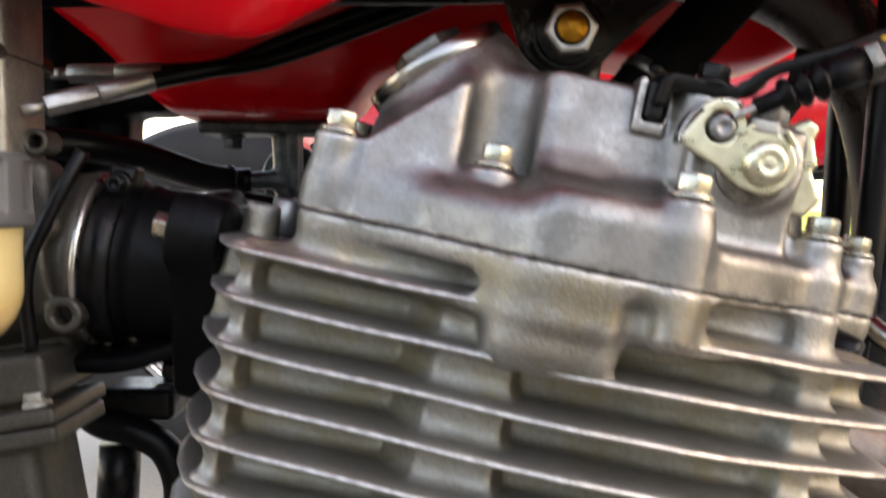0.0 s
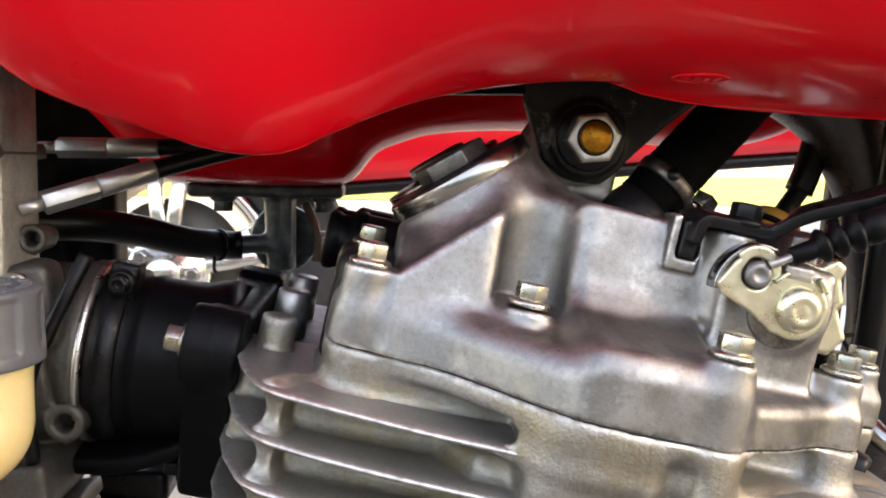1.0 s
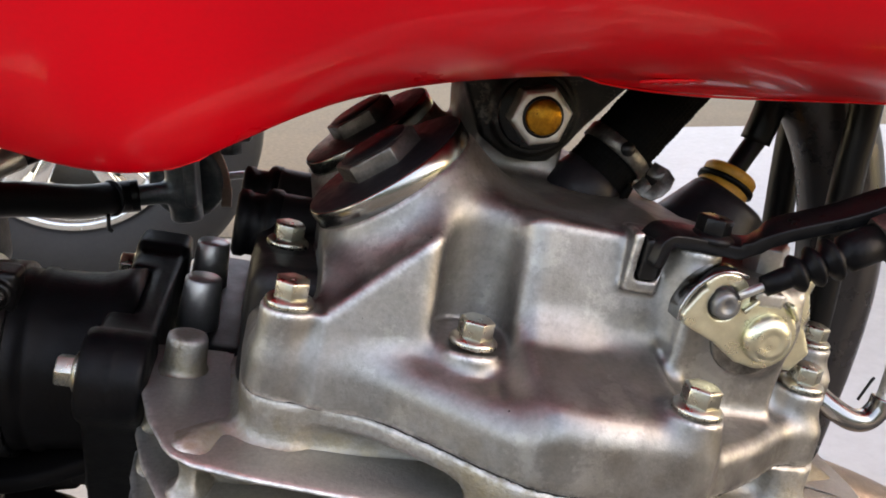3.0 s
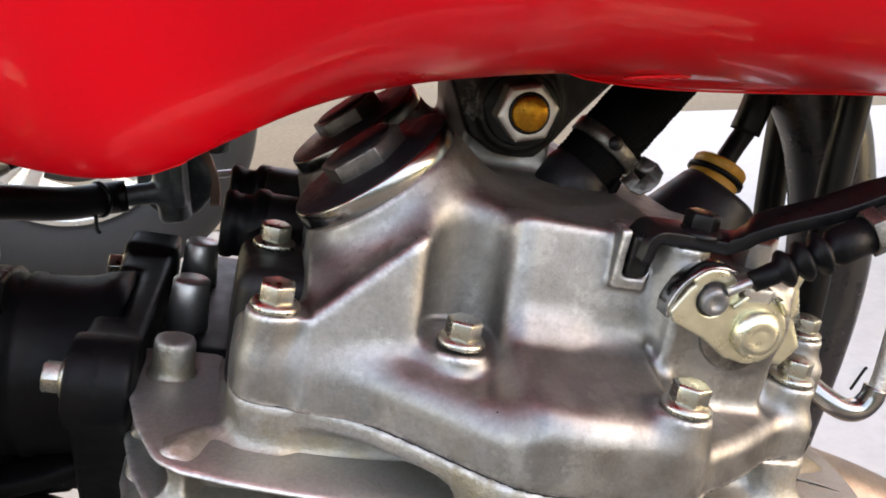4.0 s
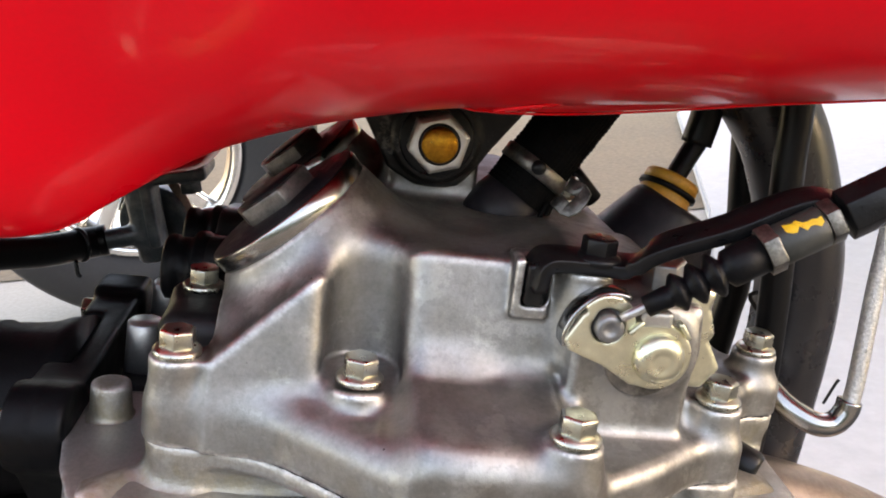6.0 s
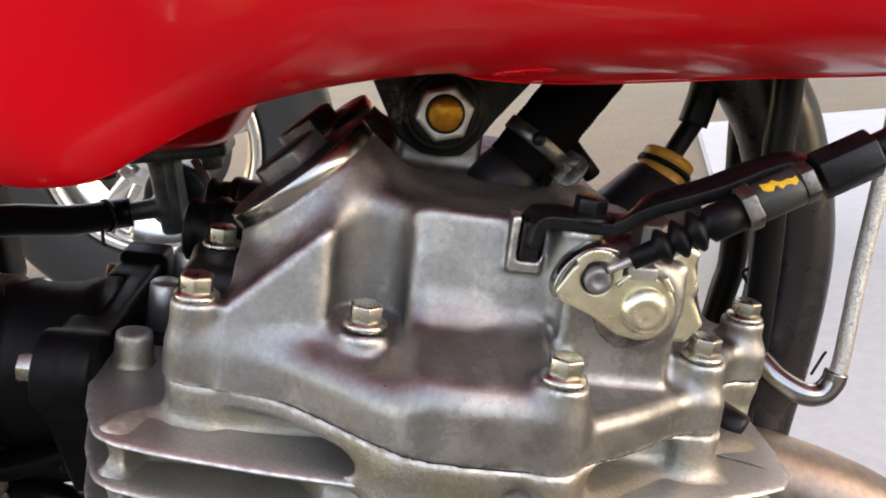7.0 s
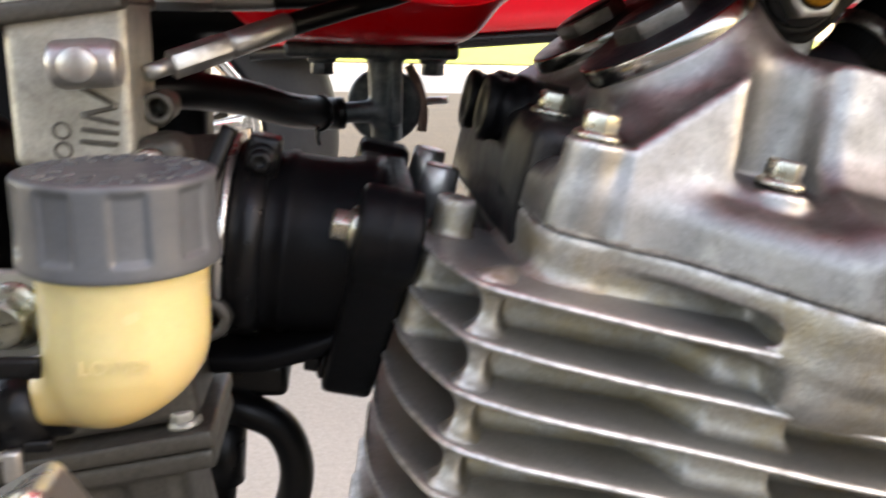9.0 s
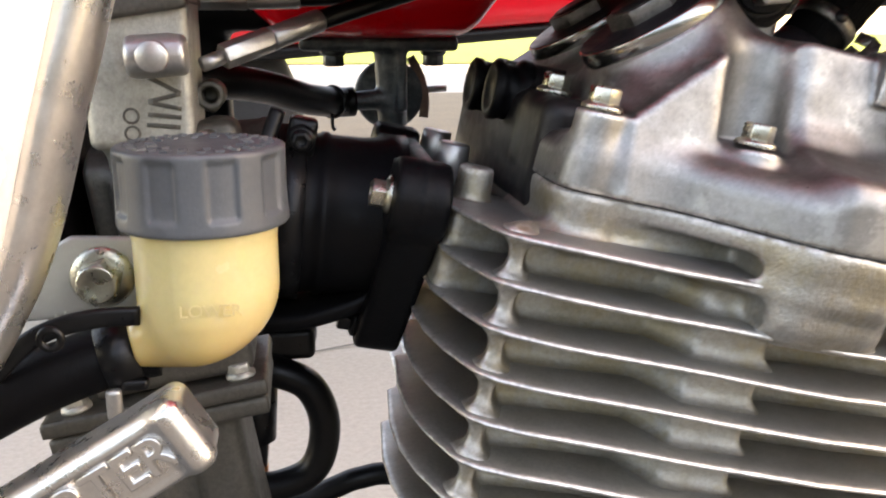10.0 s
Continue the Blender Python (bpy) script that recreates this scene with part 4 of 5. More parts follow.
# ---- breather hose and its clamp ----
breather = thing("breather_hose", "woven black breather hose with spring clamp", "hose")
H0, H1 = Vector((0.0640, 0.2935, 0.6550)), Vector((0.1200, 0.3000, 0.7140))
bm = bmesh.new()
grid = []
for i in range(150):
    z = 0.08 * i / 149
    row = []
    for j in range(120):
        a = 2 * math.pi * j / 120
        weave = math.sin(a * 20 + z * 2200) * math.sin(a * 20 - z * 2200)
        rr = 0.0101 + 0.00034 * weave + 0.00008 * math.sin(z * 900 + 2 * math.sin(a))
        row.append(bm.verts.new((rr * math.cos(a), rr * math.sin(a), z)))
    grid.append(row)
for a, b in zip(grid, grid[1:]):
    for j in range(120):
        bm.faces.new([a[j], a[(j + 1) % 120], b[(j + 1) % 120], b[j]])
bm.faces.new(grid[0])
bm.faces.new(grid[-1])
part("hose", smooth(bm, 60), FABRIC, breather, "", axis_frame(H0, H1))
part("hose_spigot", lathe([(0.0125, -0.014), (0.011, -0.004), (0.0095, 0.002)], 36), PLUGDARK, breather, "dark metal spigot", axis_frame(H0, H1))
CL = axis_frame(H0, H1)
part("spring_clamp", lathe([mm(*q) for q in [(10.4, 7.4), (11.1, 7.6), (11.1, 12.0), (10.4, 12.2)]], 48), CLAMP, breather, "worn steel spring clamp", CL)


def round_hose(direction, radius, height):
    """Point on the hose's side towards a world direction."""
    q = CL.to_3x3().inverted() @ Vector(direction)
    q.z = 0
    q.normalize()
    return Vector((q.x * radius, q.y * radius, height)), q


ear_at, ear_n = round_hose((0.6, -0.7, -0.45), 0.0118, 0.0092)
ear_t = Vector((-ear_n.y, ear_n.x, 0))
part("clamp_ear", sweep([ear_at + Vector((0, 0, -0.0028)), ear_at + ear_n * 0.0055 + Vector((0, 0, -0.0032)), ear_at + ear_n * 0.0062 + Vector((0, 0, 0.0030)), ear_at + Vector((0, 0, 0.0028))], bar(0.0045, 0.0009, 0.0003), 3, ear_t), CLAMP, breather, "open steel clamp ear", CL)
hole_at, hole_n = round_hose((-0.25, -0.95, 0.05), 0.0119, 0.0102)
part("clamp_hole", lathe([(0.0022, 0), (0.0022, 0.0004), (0, 0.0004)], 20), BLACK, breather, "dark slot in the clamp", CL @ axis_frame(hole_at, hole_at + hole_n * 0.01))
for i in range(6):
    a = radians(215 + 14 * i)
    part("frayed_strand", tube([(0.0110 * math.cos(a), 0.0110 * math.sin(a), 0.004), (0.0122 * math.cos(a), 0.0122 * math.sin(a), -0.002), (0.0112 * math.cos(a + 0.15), 0.0112 * math.sin(a + 0.15), -0.008 + 0.001 * i)], 0.0008, 4, n=6), FABRIC, breather, "", CL)

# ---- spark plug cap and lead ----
# tower of the cover casting; dark reflections are put into its colour
part("plug_well", solid("plug_well", lambda P: smin(s_cyl(P, (98, 86, 44), (109, 86, 67), 21, 13, 3), s_box(P, (112, 88, 50), (10, 12, 8), 4), 6), (74, 60, 40), (130, 112, 72), 1.0), PLUGDARK, head_cover, "spark plug well, its dark reflections put into the colour", None)
plug = thing("spark_plug_cap", "black spark plug lead with amber rubber seal", "spark plug cap")
G0, G1 = Vector((0.1120, 0.313, 0.6345)), Vector((0.1320, 0.321, 0.6625))
GM = axis_frame(G0, G1) @ Matrix.Scale(0.92, 4)
part("seal", lathe([mm(*q) for q in [(10.8, 0), (11.2, 3), (10.6, 8), (9.6, 12), (9.7, 13), (8.0, 14.2), (8.2, 15.2), (10.2, 16.2), (10.2, 18.5), (9.4, 19.6), (5.5, 20.2)]], 40), ORANGE, plug, "amber rubber seal", GM)
part("seal_ring", lathe([mm(*q) for q in [(9.0, 13.4), (10.9, 13.6), (10.9, 15.2), (9.0, 15.6)]], 40), RUBBER, plug, "", GM)
part("lead_sleeve", tube([(0.1225, 0.3170, 0.6490), (0.1270, 0.3187, 0.6545), (0.1325, 0.3200, 0.6615), (0.1360, 0.3205, 0.6680)], 0.0036, 6), HOSE, plug)
part("lead", tube([(0.1312, 0.3205, 0.6590), (0.1350, 0.3205, 0.670), (0.1395, 0.3205, 0.690), (0.143, 0.320, 0.715)], 0.0052, 6), HOSE, plug)

for pts, r in (([(0.164, 0.345, 0.70), (0.1615, 0.345, 0.672), (0.1600, 0.345, 0.650), (0.1580, 0.345, 0.602), (0.1530, 0.345, 0.582), (0.140, 0.345, 0.53), (0.130, 0.345, 0.44)], 0.0056),
               ([(0.1545, 0.294, 0.72), (0.1525, 0.294, 0.674), (0.1505, 0.294, 0.655), (0.1483, 0.294, 0.621), (0.1465, 0.294, 0.600), (0.1445, 0.295, 0.578), (0.1385, 0.298, 0.53), (0.130, 0.30, 0.45)], 0.0050)):
    ob = thing("control_cable", "plain black sheathed control cable beside the frame tube", "cable", group="cables beside the frame tube")
    part("sheath", tube(pts, r, 8, (0, 1, 0.02)), HOSE, ob)

frame_tube = thing("frame_down_tube", "curved dark grey steel frame tube in front of the engine", "frame tube")
DT = material("dark grey frame paint", (0.016, 0.015, 0.017), 0.30, 0.0, 0.10, 400, 0.5, 50, (0.035, 0.033, 0.034), 0.12, 700, 0.08)
part("tube", sweep([(0.060, 0.318, 0.714), (0.095, 0.318, 0.708), (0.122, 0.318, 0.701), (0.143, 0.318, 0.687), (0.157, 0.318, 0.666), (0.1635, 0.318, 0.648), (0.1675, 0.318, 0.626), (0.1680, 0.318, 0.605), (0.1640, 0.318, 0.577), (0.155, 0.318, 0.538), (0.146, 0.318, 0.50), (0.138, 0.318, 0.46), (0.13, 0.318, 0.40)], circle(0.0146, 28), 8, (0, 1, 0.02)), DT, frame_tube)

part("wire_clip", sweep([(0.153, 0.312, 0.596), (0.148, 0.312, 0.604), (0.149, 0.312, 0.606), (0.154, 0.312, 0.605), (0.153, 0.312, 0.596)], circle(0.0008, 10), 2, (0, 1, 0.02)), BLACK, frame_tube, "black bent wire cable clip")

braid = thing("braided_hose", "braided bright steel hose bent beside the frame tube", "hose")
part("braided_sleeve", tube([(0.167, 0.2830, 0.572), (0.1705, 0.2835, 0.578), (0.1735, 0.2845, 0.594), (0.177, 0.286, 0.614), (0.182, 0.287, 0.642), (0.19, 0.289, 0.69), (0.20, 0.292, 0.74)], 0.0028, 8, (0, 1, 0.02)), BRAID, braid)
part("bent_pipe", tube([(0.146, 0.294, 0.580), (0.151, 0.288, 0.574), (0.158, 0.2835, 0.5695), (0.164, 0.2830, 0.5690), (0.168, 0.2830, 0.5725), (0.1695, 0.2832, 0.5765)], 0.0040, 8, (0, 1, 0.02)), CHROME, braid, "bright bent pipe end")

part("loose_wire", tube([(0.162, 0.286, 0.575), (0.166, 0.286, 0.582), (0.167, 0.286, 0.583)], 0.0005, 3, n=8), BLACK, braid, "thin black wire end")

header = thing("exhaust_header", "heat-stained brown exhaust header pipe in front of the head", "exhaust pipe")
part("pipe", tube([(0.110, 0.300, 0.540), (0.150, 0.295, 0.530), (0.19, 0.285, 0.510), (0.225, 0.272, 0.47), (0.235, 0.262, 0.40)], 0.018, 8, (0, 1, 0.02), 32), HEADER, header)
part("clamp_nut", lathe([mm(*q) for q in [(5.4, 0), (5.4, 11), (4.6, 12.5), (0, 12.6)]], 24), BLACK, header, "dark stud nut", axis_frame((0.116, 0.262, 0.579), (0.130, 0.250, 0.571)))

# ---- rubber end plugs at the rear of the cover ----
for vp, up, wp in ((79, -44, 33), (114, -44, 32.5)):
    ob = thing("rubber_plug", "round black rubber plug with raised rim on the head cover", "rubber plug", ENGINE, "rubber plugs at the rear of the cover")
    part("plug_body", lathe([mm(q[0] * 1.15, q[1]) for q in [(0, 1.2), (5.0, 1.2), (6.0, 0.2), (7.6, -0.3), (8.8, 0.6), (8.8, 3.0), (8.2, 4.0), (8.2, 7.5), (9.6, 8.6), (10.2, 9.6), (10.2, 12.4), (9.4, 13.6), (9.2, 16), (9.2, 24)]], 40), RUBBER, ob, "", axis_frame(mm(up - 8, vp, wp), mm(up - 7, vp, wp)))

# ---- petcock and fuel hose ----
pet = thing("fuel_petcock", "dull grey metal fuel tap under the tank", "fuel tap")


def pet_field(P):
    x, y, z = P
    d = s_box(P, (-75, 388, 654), (33, 13, 3), 2)
    d = smin(d, s_cyl(P, (-70, 385, 654), (-69, 385, 619), 7.0, 6.2, 1.5), 2)
    d = smin(d, s_box(P, (-66, 383, 640), (2.2, 7.2, 14), 1), 1.5)
    d = smin(d, s_cyl(P, (-70, 384, 631), (-94, 380, 630), 4.4, 3.8, 0.5), 2)
    d = smin(d, s_cyl(P, (-70, 394, 632), (-68, 404, 632), 15.5, 14.5, 2.5), 2)
    return d


PET = material("tap alloy", (0.07, 0.08, 0.086), 0.45, 0.6, 0.2, 500, 0.6, 110, (0.24, 0.26, 0.27), 0.4, 900)
part("tap_body", solid("tap_body", pet_field, (-112, 368, 612), (-36, 412, 662), 1.0), PET, pet)
part("tap_lever", sweep([(-0.060, 0.396, 0.648), (-0.056, 0.394, 0.640), (-0.054, 0.393, 0.630), (-0.0545, 0.393, 0.622)], bar(0.004, 0.0016, 0.0005), 5, (0, 1, 0.02)), COPPER, pet, "coppery lever plate")
part("lever_pin", tube([(-0.060, 0.395, 0.6335), (-0.044, 0.396, 0.6345)], 0.0016, 3), STEEL, pet)
for x, y in ((-94, 384), (-51, 388)):
    flange_bolt(pet, (x, y, 651), (0, 0, -1), across=8, height=5, flange=5.6, mat=PET, name="flange_screw")
fuel = thing("fuel_hose", "black rubber fuel hose with wire clip", "hose")
part("hose", tube([(-0.150, 0.318, 0.643), (-0.135, 0.330, 0.642), (-0.120, 0.348, 0.6385), (-0.105, 0.366, 0.6325), (-0.092, 0.381, 0.6300), (-0.086, 0.383, 0.630)], 0.0062, 8), HOSE, fuel)
part("wire_clip", lathe([(0.0063, 0), (0.0070, 0.0004), (0.0070, 0.0014), (0.0063, 0.0018)], 28), BLACK, fuel, "", axis_frame((-0.0955, 0.3770, 0.6305), (-0.092, 0.381, 0.6300)))
part("clip_tail", tube([(-0.0955, 0.3715, 0.626), (-0.0955, 0.3705, 0.621), (-0.0945, 0.3705, 0.6195)], 0.0008, 4, n=8), BLACK, fuel)

# ---- throttle cables ----
for pts, hexa, tubes, blk in (
    ([(-0.136, 0.279, 0.6500), (-0.130, 0.282, 0.6525)], ((-0.1305, 0.2815, 0.6522), (-0.1165, 0.290, 0.6573)), ((-0.1165, 0.290, 0.6573), (-0.101, 0.2995, 0.6630)), [(-0.102, 0.299, 0.6626), (-0.085, 0.309, 0.668), (-0.06, 0.325, 0.676), (0.0, 0.335, 0.700)]),
    ([(-0.165, 0.329, 0.6695), (-0.143, 0.330, 0.670)], ((-0.143, 0.330, 0.670), (-0.125, 0.330, 0.6702)), ((-0.125, 0.330, 0.6702), (-0.107, 0.330, 0.6706)), [(-0.108, 0.330, 0.6706), (-0.085, 0.331, 0.673), (-0.055, 0.333, 0.685), (0.0, 0.335, 0.705)]),
):
    ob = thing("throttle_cable", "throttle cable with plated steel adjuster", "cable", group="throttle cables at the carburettor")
    part("inner_wire", tube(pts, 0.0012, 4, n=10), STEEL, ob)
    part("thread", lathe([(0.0022, 0), (0.0022, 0.007)], 14), STEEL, ob, "", axis_frame(hexa[0], [2 * a - b for a, b in zip(hexa[0], hexa[1])]))
    L = (Vector(hexa[1]) - Vector(hexa[0])).length
    part("adjuster_hexagon", hexagon(0.0068, L, 0.0007), STEEL, ob, "grey plated hexagon", axis_frame(*hexa))
    L2 = (Vector(tubes[1]) - Vector(tubes[0])).length
    part("ferrule", lathe([(0.0034, 0), (0.0037, 0.0004), (0.0037, L2 - 0.0006), (0.0032, L2)], 24), STEEL, ob, "brushed steel ferrule", axis_frame(*tubes))
    part("sheath", tube(blk, 0.0032, 8), HOSE, ob)

# ---- carburettor, slightly tipped ----
CARBM = pose(-0.150, 0.300, 0.600, 0, -9, 0)
carb = thing("carburettor", "oxidised pale alloy carburettor with bolted float bowl", "carburettor", CARBM)


def carb_field(P):
    x, y, z = P
    d = s_cyl(P, (21, -17, 38), (21, -4, 38), 4.4, r=0.8)
    d = smin(d, s_cyl(P, (-22, 0, 0), (22, 0, -2), 28, r=2), 5)
    d = smin(d, s_box(P, (-10, -12, -38), (28, 20, 8), 3), 5)
    d = smin(d, s_box(P, (20, -19, 18), (8, 8, 13), 4), 5)
    d = smin(d, s_cyl(P, (24, -26, -20), (24, -6, -20), 6.2, r=0.8), 2)
    d = np.maximum(d, -s_cyl(P, (24, -30, -20), (24, -14, -20), 3.1))
    d = np.maximum(d, -s_cyl(P, (21, -20, 38), (21, -8, 38), 2.4))
    d = smax(d, -s_box(P, (-22, -30, 8), (9, 12, 16), 4), 3)
    return d


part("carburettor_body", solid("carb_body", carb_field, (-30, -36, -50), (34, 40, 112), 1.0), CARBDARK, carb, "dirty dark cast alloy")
WORLDWISE = CARBM.inverted()
part("slide_housing", solid("slide_housing", lambda P: smin(s_box(P, (-153.5, 286, 668), (15, 15, 42), 3), s_box(P, (-155, 294, 622), (11, 14, 18), 4), 6), (-174, 268, 598), (-134, 314, 714), 1.0), CARB, carb, "pale oxidised cast alloy", WORLDWISE)


def bowl_field(P):
    x, y, z = P
    d = s_box(P, (-13, -16, -50), (34, 21, 2.6), 1.0)
    d = np.minimum(d, s_box(P, (-13, -16, -56.2), (33, 20, 3.0), 1.0))
    d = smin(d, s_box(P, (-20, -12, -85), (29, 18, 30), 6), 4)
    d = smax(d, -s_box(P, (-32, -32, -82), (4.5, 7, 20), 3), 3)
    d = smax(d, -s_box(P, (-12, -34, -82), (4.5, 7, 20), 3), 3)
    return d


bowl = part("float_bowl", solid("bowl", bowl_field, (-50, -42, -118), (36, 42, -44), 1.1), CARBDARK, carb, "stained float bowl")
for x, y in ((13, -30), (-37, -30)):
    flange_bolt(carb, (x, y, -47.2), (0, 0, 1), across=7, height=3.5, flange=4.6, mat=CARB, name="bowl_screw", dimple=False)
flange_bolt(carb, (18.5, -29, 24), (0.3, -1, 0.1), across=8, height=4, flange=5.4, mat=BOLT, name="idle_screw")
part("linkage_tube", tube([(-0.1150, 0.274, 0.637), (-0.1195, 0.270, 0.626), (-0.1255, 0.267, 0.612), (-0.1293, 0.266, 0.603), (-0.1308, 0.266, 0.592), (-0.1302, 0.268, 0.574)], 0.0023, 8, (0, 1, 0.02)), HOSE, carb, "thin black overflow tube", WORLDWISE)
# worn makers' mark as plain strokes, with plain bars below it
for x0, z0, x1, z1 in ((-150.5, 647, -142, 642.5), (-142, 642.3, -151, 640.2), (-150.8, 640, -142, 638.0), (-151.3, 636.6, -142.2, 635.6), (-151.8, 633.6, -142.6, 632.8)):
    part("raised_stroke", sweep([mm(x0, 270.9, z0), mm((x0 + x1) / 2, 270.9, (z0 + z1) / 2), mm(x1, 270.9, z1)], bar(0.0013, 0.0007, 0.0002), 3, (0, 1, 0.02)), CARBDARK, carb, "", WORLDWISE)
for i in range(2):
    part("raised_ring", lathe([mm(*q) for q in [(1.6, 0), (1.7, 0.5), (2.3, 0.5), (2.4, 0)]], 20, None, False), CARBDARK, carb, "", WORLDWISE @ axis_frame(mm(-156, 271.2, 631.2 + 5.0 * i), mm(-156, 270, 631.2 + 5.0 * i)))

arm = part("throttle_lever", solid("throttle_lever", lambda P: smin(s_cyl(P, (4, -38, 53), (20, -38, 51), 5.6, r=1.5), s_box(P, (11, -33, 52), (6, 6, 5), 1.5), 2), (-2, -46, 42), (27, -24, 62), 0.7), STEEL, carb, "grey steel throttle lever")
part("lever_bolt", lathe([mm(*q) for q in [(4.4, 0), (4.4, 1.6), (3.8, 2.1), (0, 2.2)]], 28), STEEL, arm, "", axis_frame(mm(11.5, -42.6, 52), mm(11.5, -44, 52)))
part("top_cap", solid("top_cap", lambda P: s_box(P, (0, -12, 66), (22, 20, 2.6), 1.2), (-30, -38, 60), (30, 38, 72), 0.9), CARBDARK, carb)

airbox = thing("airbox", "matt black plastic airbox behind the carburettor", "airbox")
part("box", solid("airbox", lambda P: smin(smin(s_box(P, (-246, 390, 640), (92, 32, 90), 8), smin(s_box(P, (-200, 380, 697), (84, 16, 38), 5), s_box(P, (-190, 382, 646), (54, 12, 44), 5), 4), 6), s_cyl(P, (-215, 300, 600), (-178, 300, 603), 33, r=3), 8), (-345, 250, 540), (-110, 475, 740), 3.0), RUBBER, airbox)
part("boot_clamp", lathe([(0.034, 0), (0.035, 0.0005), (0.035, 0.007), (0.034, 0.0075)], 48), CARBDARK, airbox, "worn steel clamp", axis_frame((-0.190, 0.300, 0.602), (-0.170, 0.300, 0.6035)))

# ---- brake fluid reservoir ----
RX, RY = -133.5, 237.0
res = thing("brake_fluid_reservoir", "translucent yellowed brake fluid cup with grey screw cap", "fluid reservoir",
            Matrix.Translation((-0.133, 0.230, 0.66)) @ Matrix.Scale(0.96, 4) @ Matrix.Translation((0.1335, -0.237, -0.66)))


def cap_field(P):
    x, y, z = P
    a = np.arctan2(y - RY, x - RX)
    rad = np.sqrt((x - RX) ** 2 + (y - RY) ** 2)
    t = (a * 9 / (2 * math.pi) + 0.28) % 1.0
    flute = np.clip((0.27 - np.abs(t - 0.5)) / 0.05, 0, 1)
    flute = flute * np.clip((631.0 - z) / 1.5, 0, 1) * np.clip((z - 615.5) / 1.2, 0, 1)
    d = extrude(rad - 21.4 - 0.5 * np.clip((620 - z) / 8, 0, 1) + 1.0 * flute, z, 612.0, 632.4, 1.1)
    return np.maximum(d, -extrude(rad - 19.6, z, 600, 616, 0.5))


cap = part("cap", solid("cap", cap_field, (-158, 212, 609), (-109, 262, 635), 0.6), CAPGREY, res, "grey moulded plastic cap")
rng = random.Random(2)
for ring, cnt in ((17.2, 26), (12.2, 14)):
    for i in range(cnt):
        a = 2 * math.pi * i / cnt
        bmx = bmesh.new()
        bmesh.ops.create_cube(bmx, size=1, matrix=pose(RX * 0.001 + ring * 0.001 * math.cos(a), RY * 0.001 + ring * 0.001 * math.sin(a), 0.63265, 0, 0, math.degrees(a) + rng.uniform(-8, 8)) @ Matrix.Diagonal((0.0026, rng.uniform(0.0008, 0.0022), 0.0005, 1)))
        part("embossed_mark", bmx, CAPGREY, cap)


def cup_field(P):
    x, y, z = P
    rad = np.sqrt((x - RX) ** 2 + (y - RY) ** 2)
    wall = rad - 18.4 - 0.25 * np.clip((z - 608) / 2, 0, 1)
    bottom = (574.0 - z) + np.logaddexp(0, (x - RX) / 5) * 5 * 0.46
    d = smax(np.maximum(wall, z - 614), bottom, 14)
    d = smin(d, s_cyl(P, (-143, 236, 582), (-153.5, 233, 580.5), 6.5, 5.8, 1), 6)
    panel = np.maximum(np.maximum(np.abs(x - RX - 1) - 8.5, np.abs(z - 599) - 11), y - RY)
    return d - 0.30 * np.clip(0.5 - panel / 2.0, 0, 1)


cup = part("cup", solid("cup", cup_field, (-162, 214, 569), (-112, 259, 616), 0.7), CUP, res, "yellowed translucent plastic")
word("LOWER", 0.0044, 0.00001, CUPMARK, cup, Matrix.Translation((-0.1315, 0.21805, 0.5935)) @ Matrix.Rotation(radians(90), 4, "X"), bevel=0.008)
mount = thing("reservoir_bracket", "pale painted steel bracket with a large flange bolt", "bracket")
part("plate", solid("mount_plate", lambda P: extrude(poly2(P[0] + 0 * P[2], P[2] + 0 * P[0], [(-178, 603), (-169, 608), (-148, 607), (-146, 588), (-160, 586.5), (-186, 585)]), P[1], 243, 246, 0.7), (-190, 240, 581), (-142, 250, 612), 0.8), SILVERPAINT, mount)
flange_bolt(mount, (-161.5, 243, 597), (0, -1, 0), across=10, height=6.5, flange=8.2, mat=BOLT, label="bright zinc plated flange bolt", dimple=False)
part("bolt_face", lathe([mm(*q) for q in [(5.2, 0), (5.0, 0.5), (4.4, 0.6), (3.2, 0.1), (0, 0)]], 28), BOLT, mount, "dished bolt face", axis_frame((-0.1615, 0.2351, 0.597), (-0.1615, 0.230, 0.597)))
bh = thing("brake_hose", "thick black rubber brake hose with spring clip", "hose")
part("hose", tube([(-0.1475, 0.2315, 0.5815), (-0.158, 0.230, 0.5800), (-0.175, 0.228, 0.5745), (-0.20, 0.225, 0.563), (-0.25, 0.222, 0.540)], 0.0082, 8, n=28), RUBBER, bh)
part("clip", lathe([(0.0083, 0), (0.0092, 0.0003), (0.0092, 0.0085), (0.0083, 0.0088)], 36), BLACK, bh, "black spring clip", axis_frame((-0.1520, 0.2310, 0.5812), (-0.163, 0.2290, 0.5785)))
part("clip_ear", solid("clip_ear", lambda P: s_box(P, (-157, 222.5, 569.5), (1.9, 1.6, 4.2), 0.9), (-162, 219, 563), (-152, 226, 576), 0.6), STEEL, bh, "bright clip ear")
part("clip_ear", solid("clip_ear2", lambda P: s_box(P, (-152, 224, 574), (3.4, 1.6, 1.5), 0.9), (-157, 221, 571), (-147, 227, 577), 0.6), BLACK, bh)
strap = part("hose_strap", sweep([(-0.1490, 0.2225, 0.5925), (-0.159, 0.2220, 0.5925), (-0.169, 0.2215, 0.5905), (-0.1765, 0.2215, 0.5865), (-0.184, 0.2215, 0.579)], bar(0.0048, 0.0026, 0.0009), 6, (0, 1, 0.02)), BLACK, bh, "black plastic retaining strap")
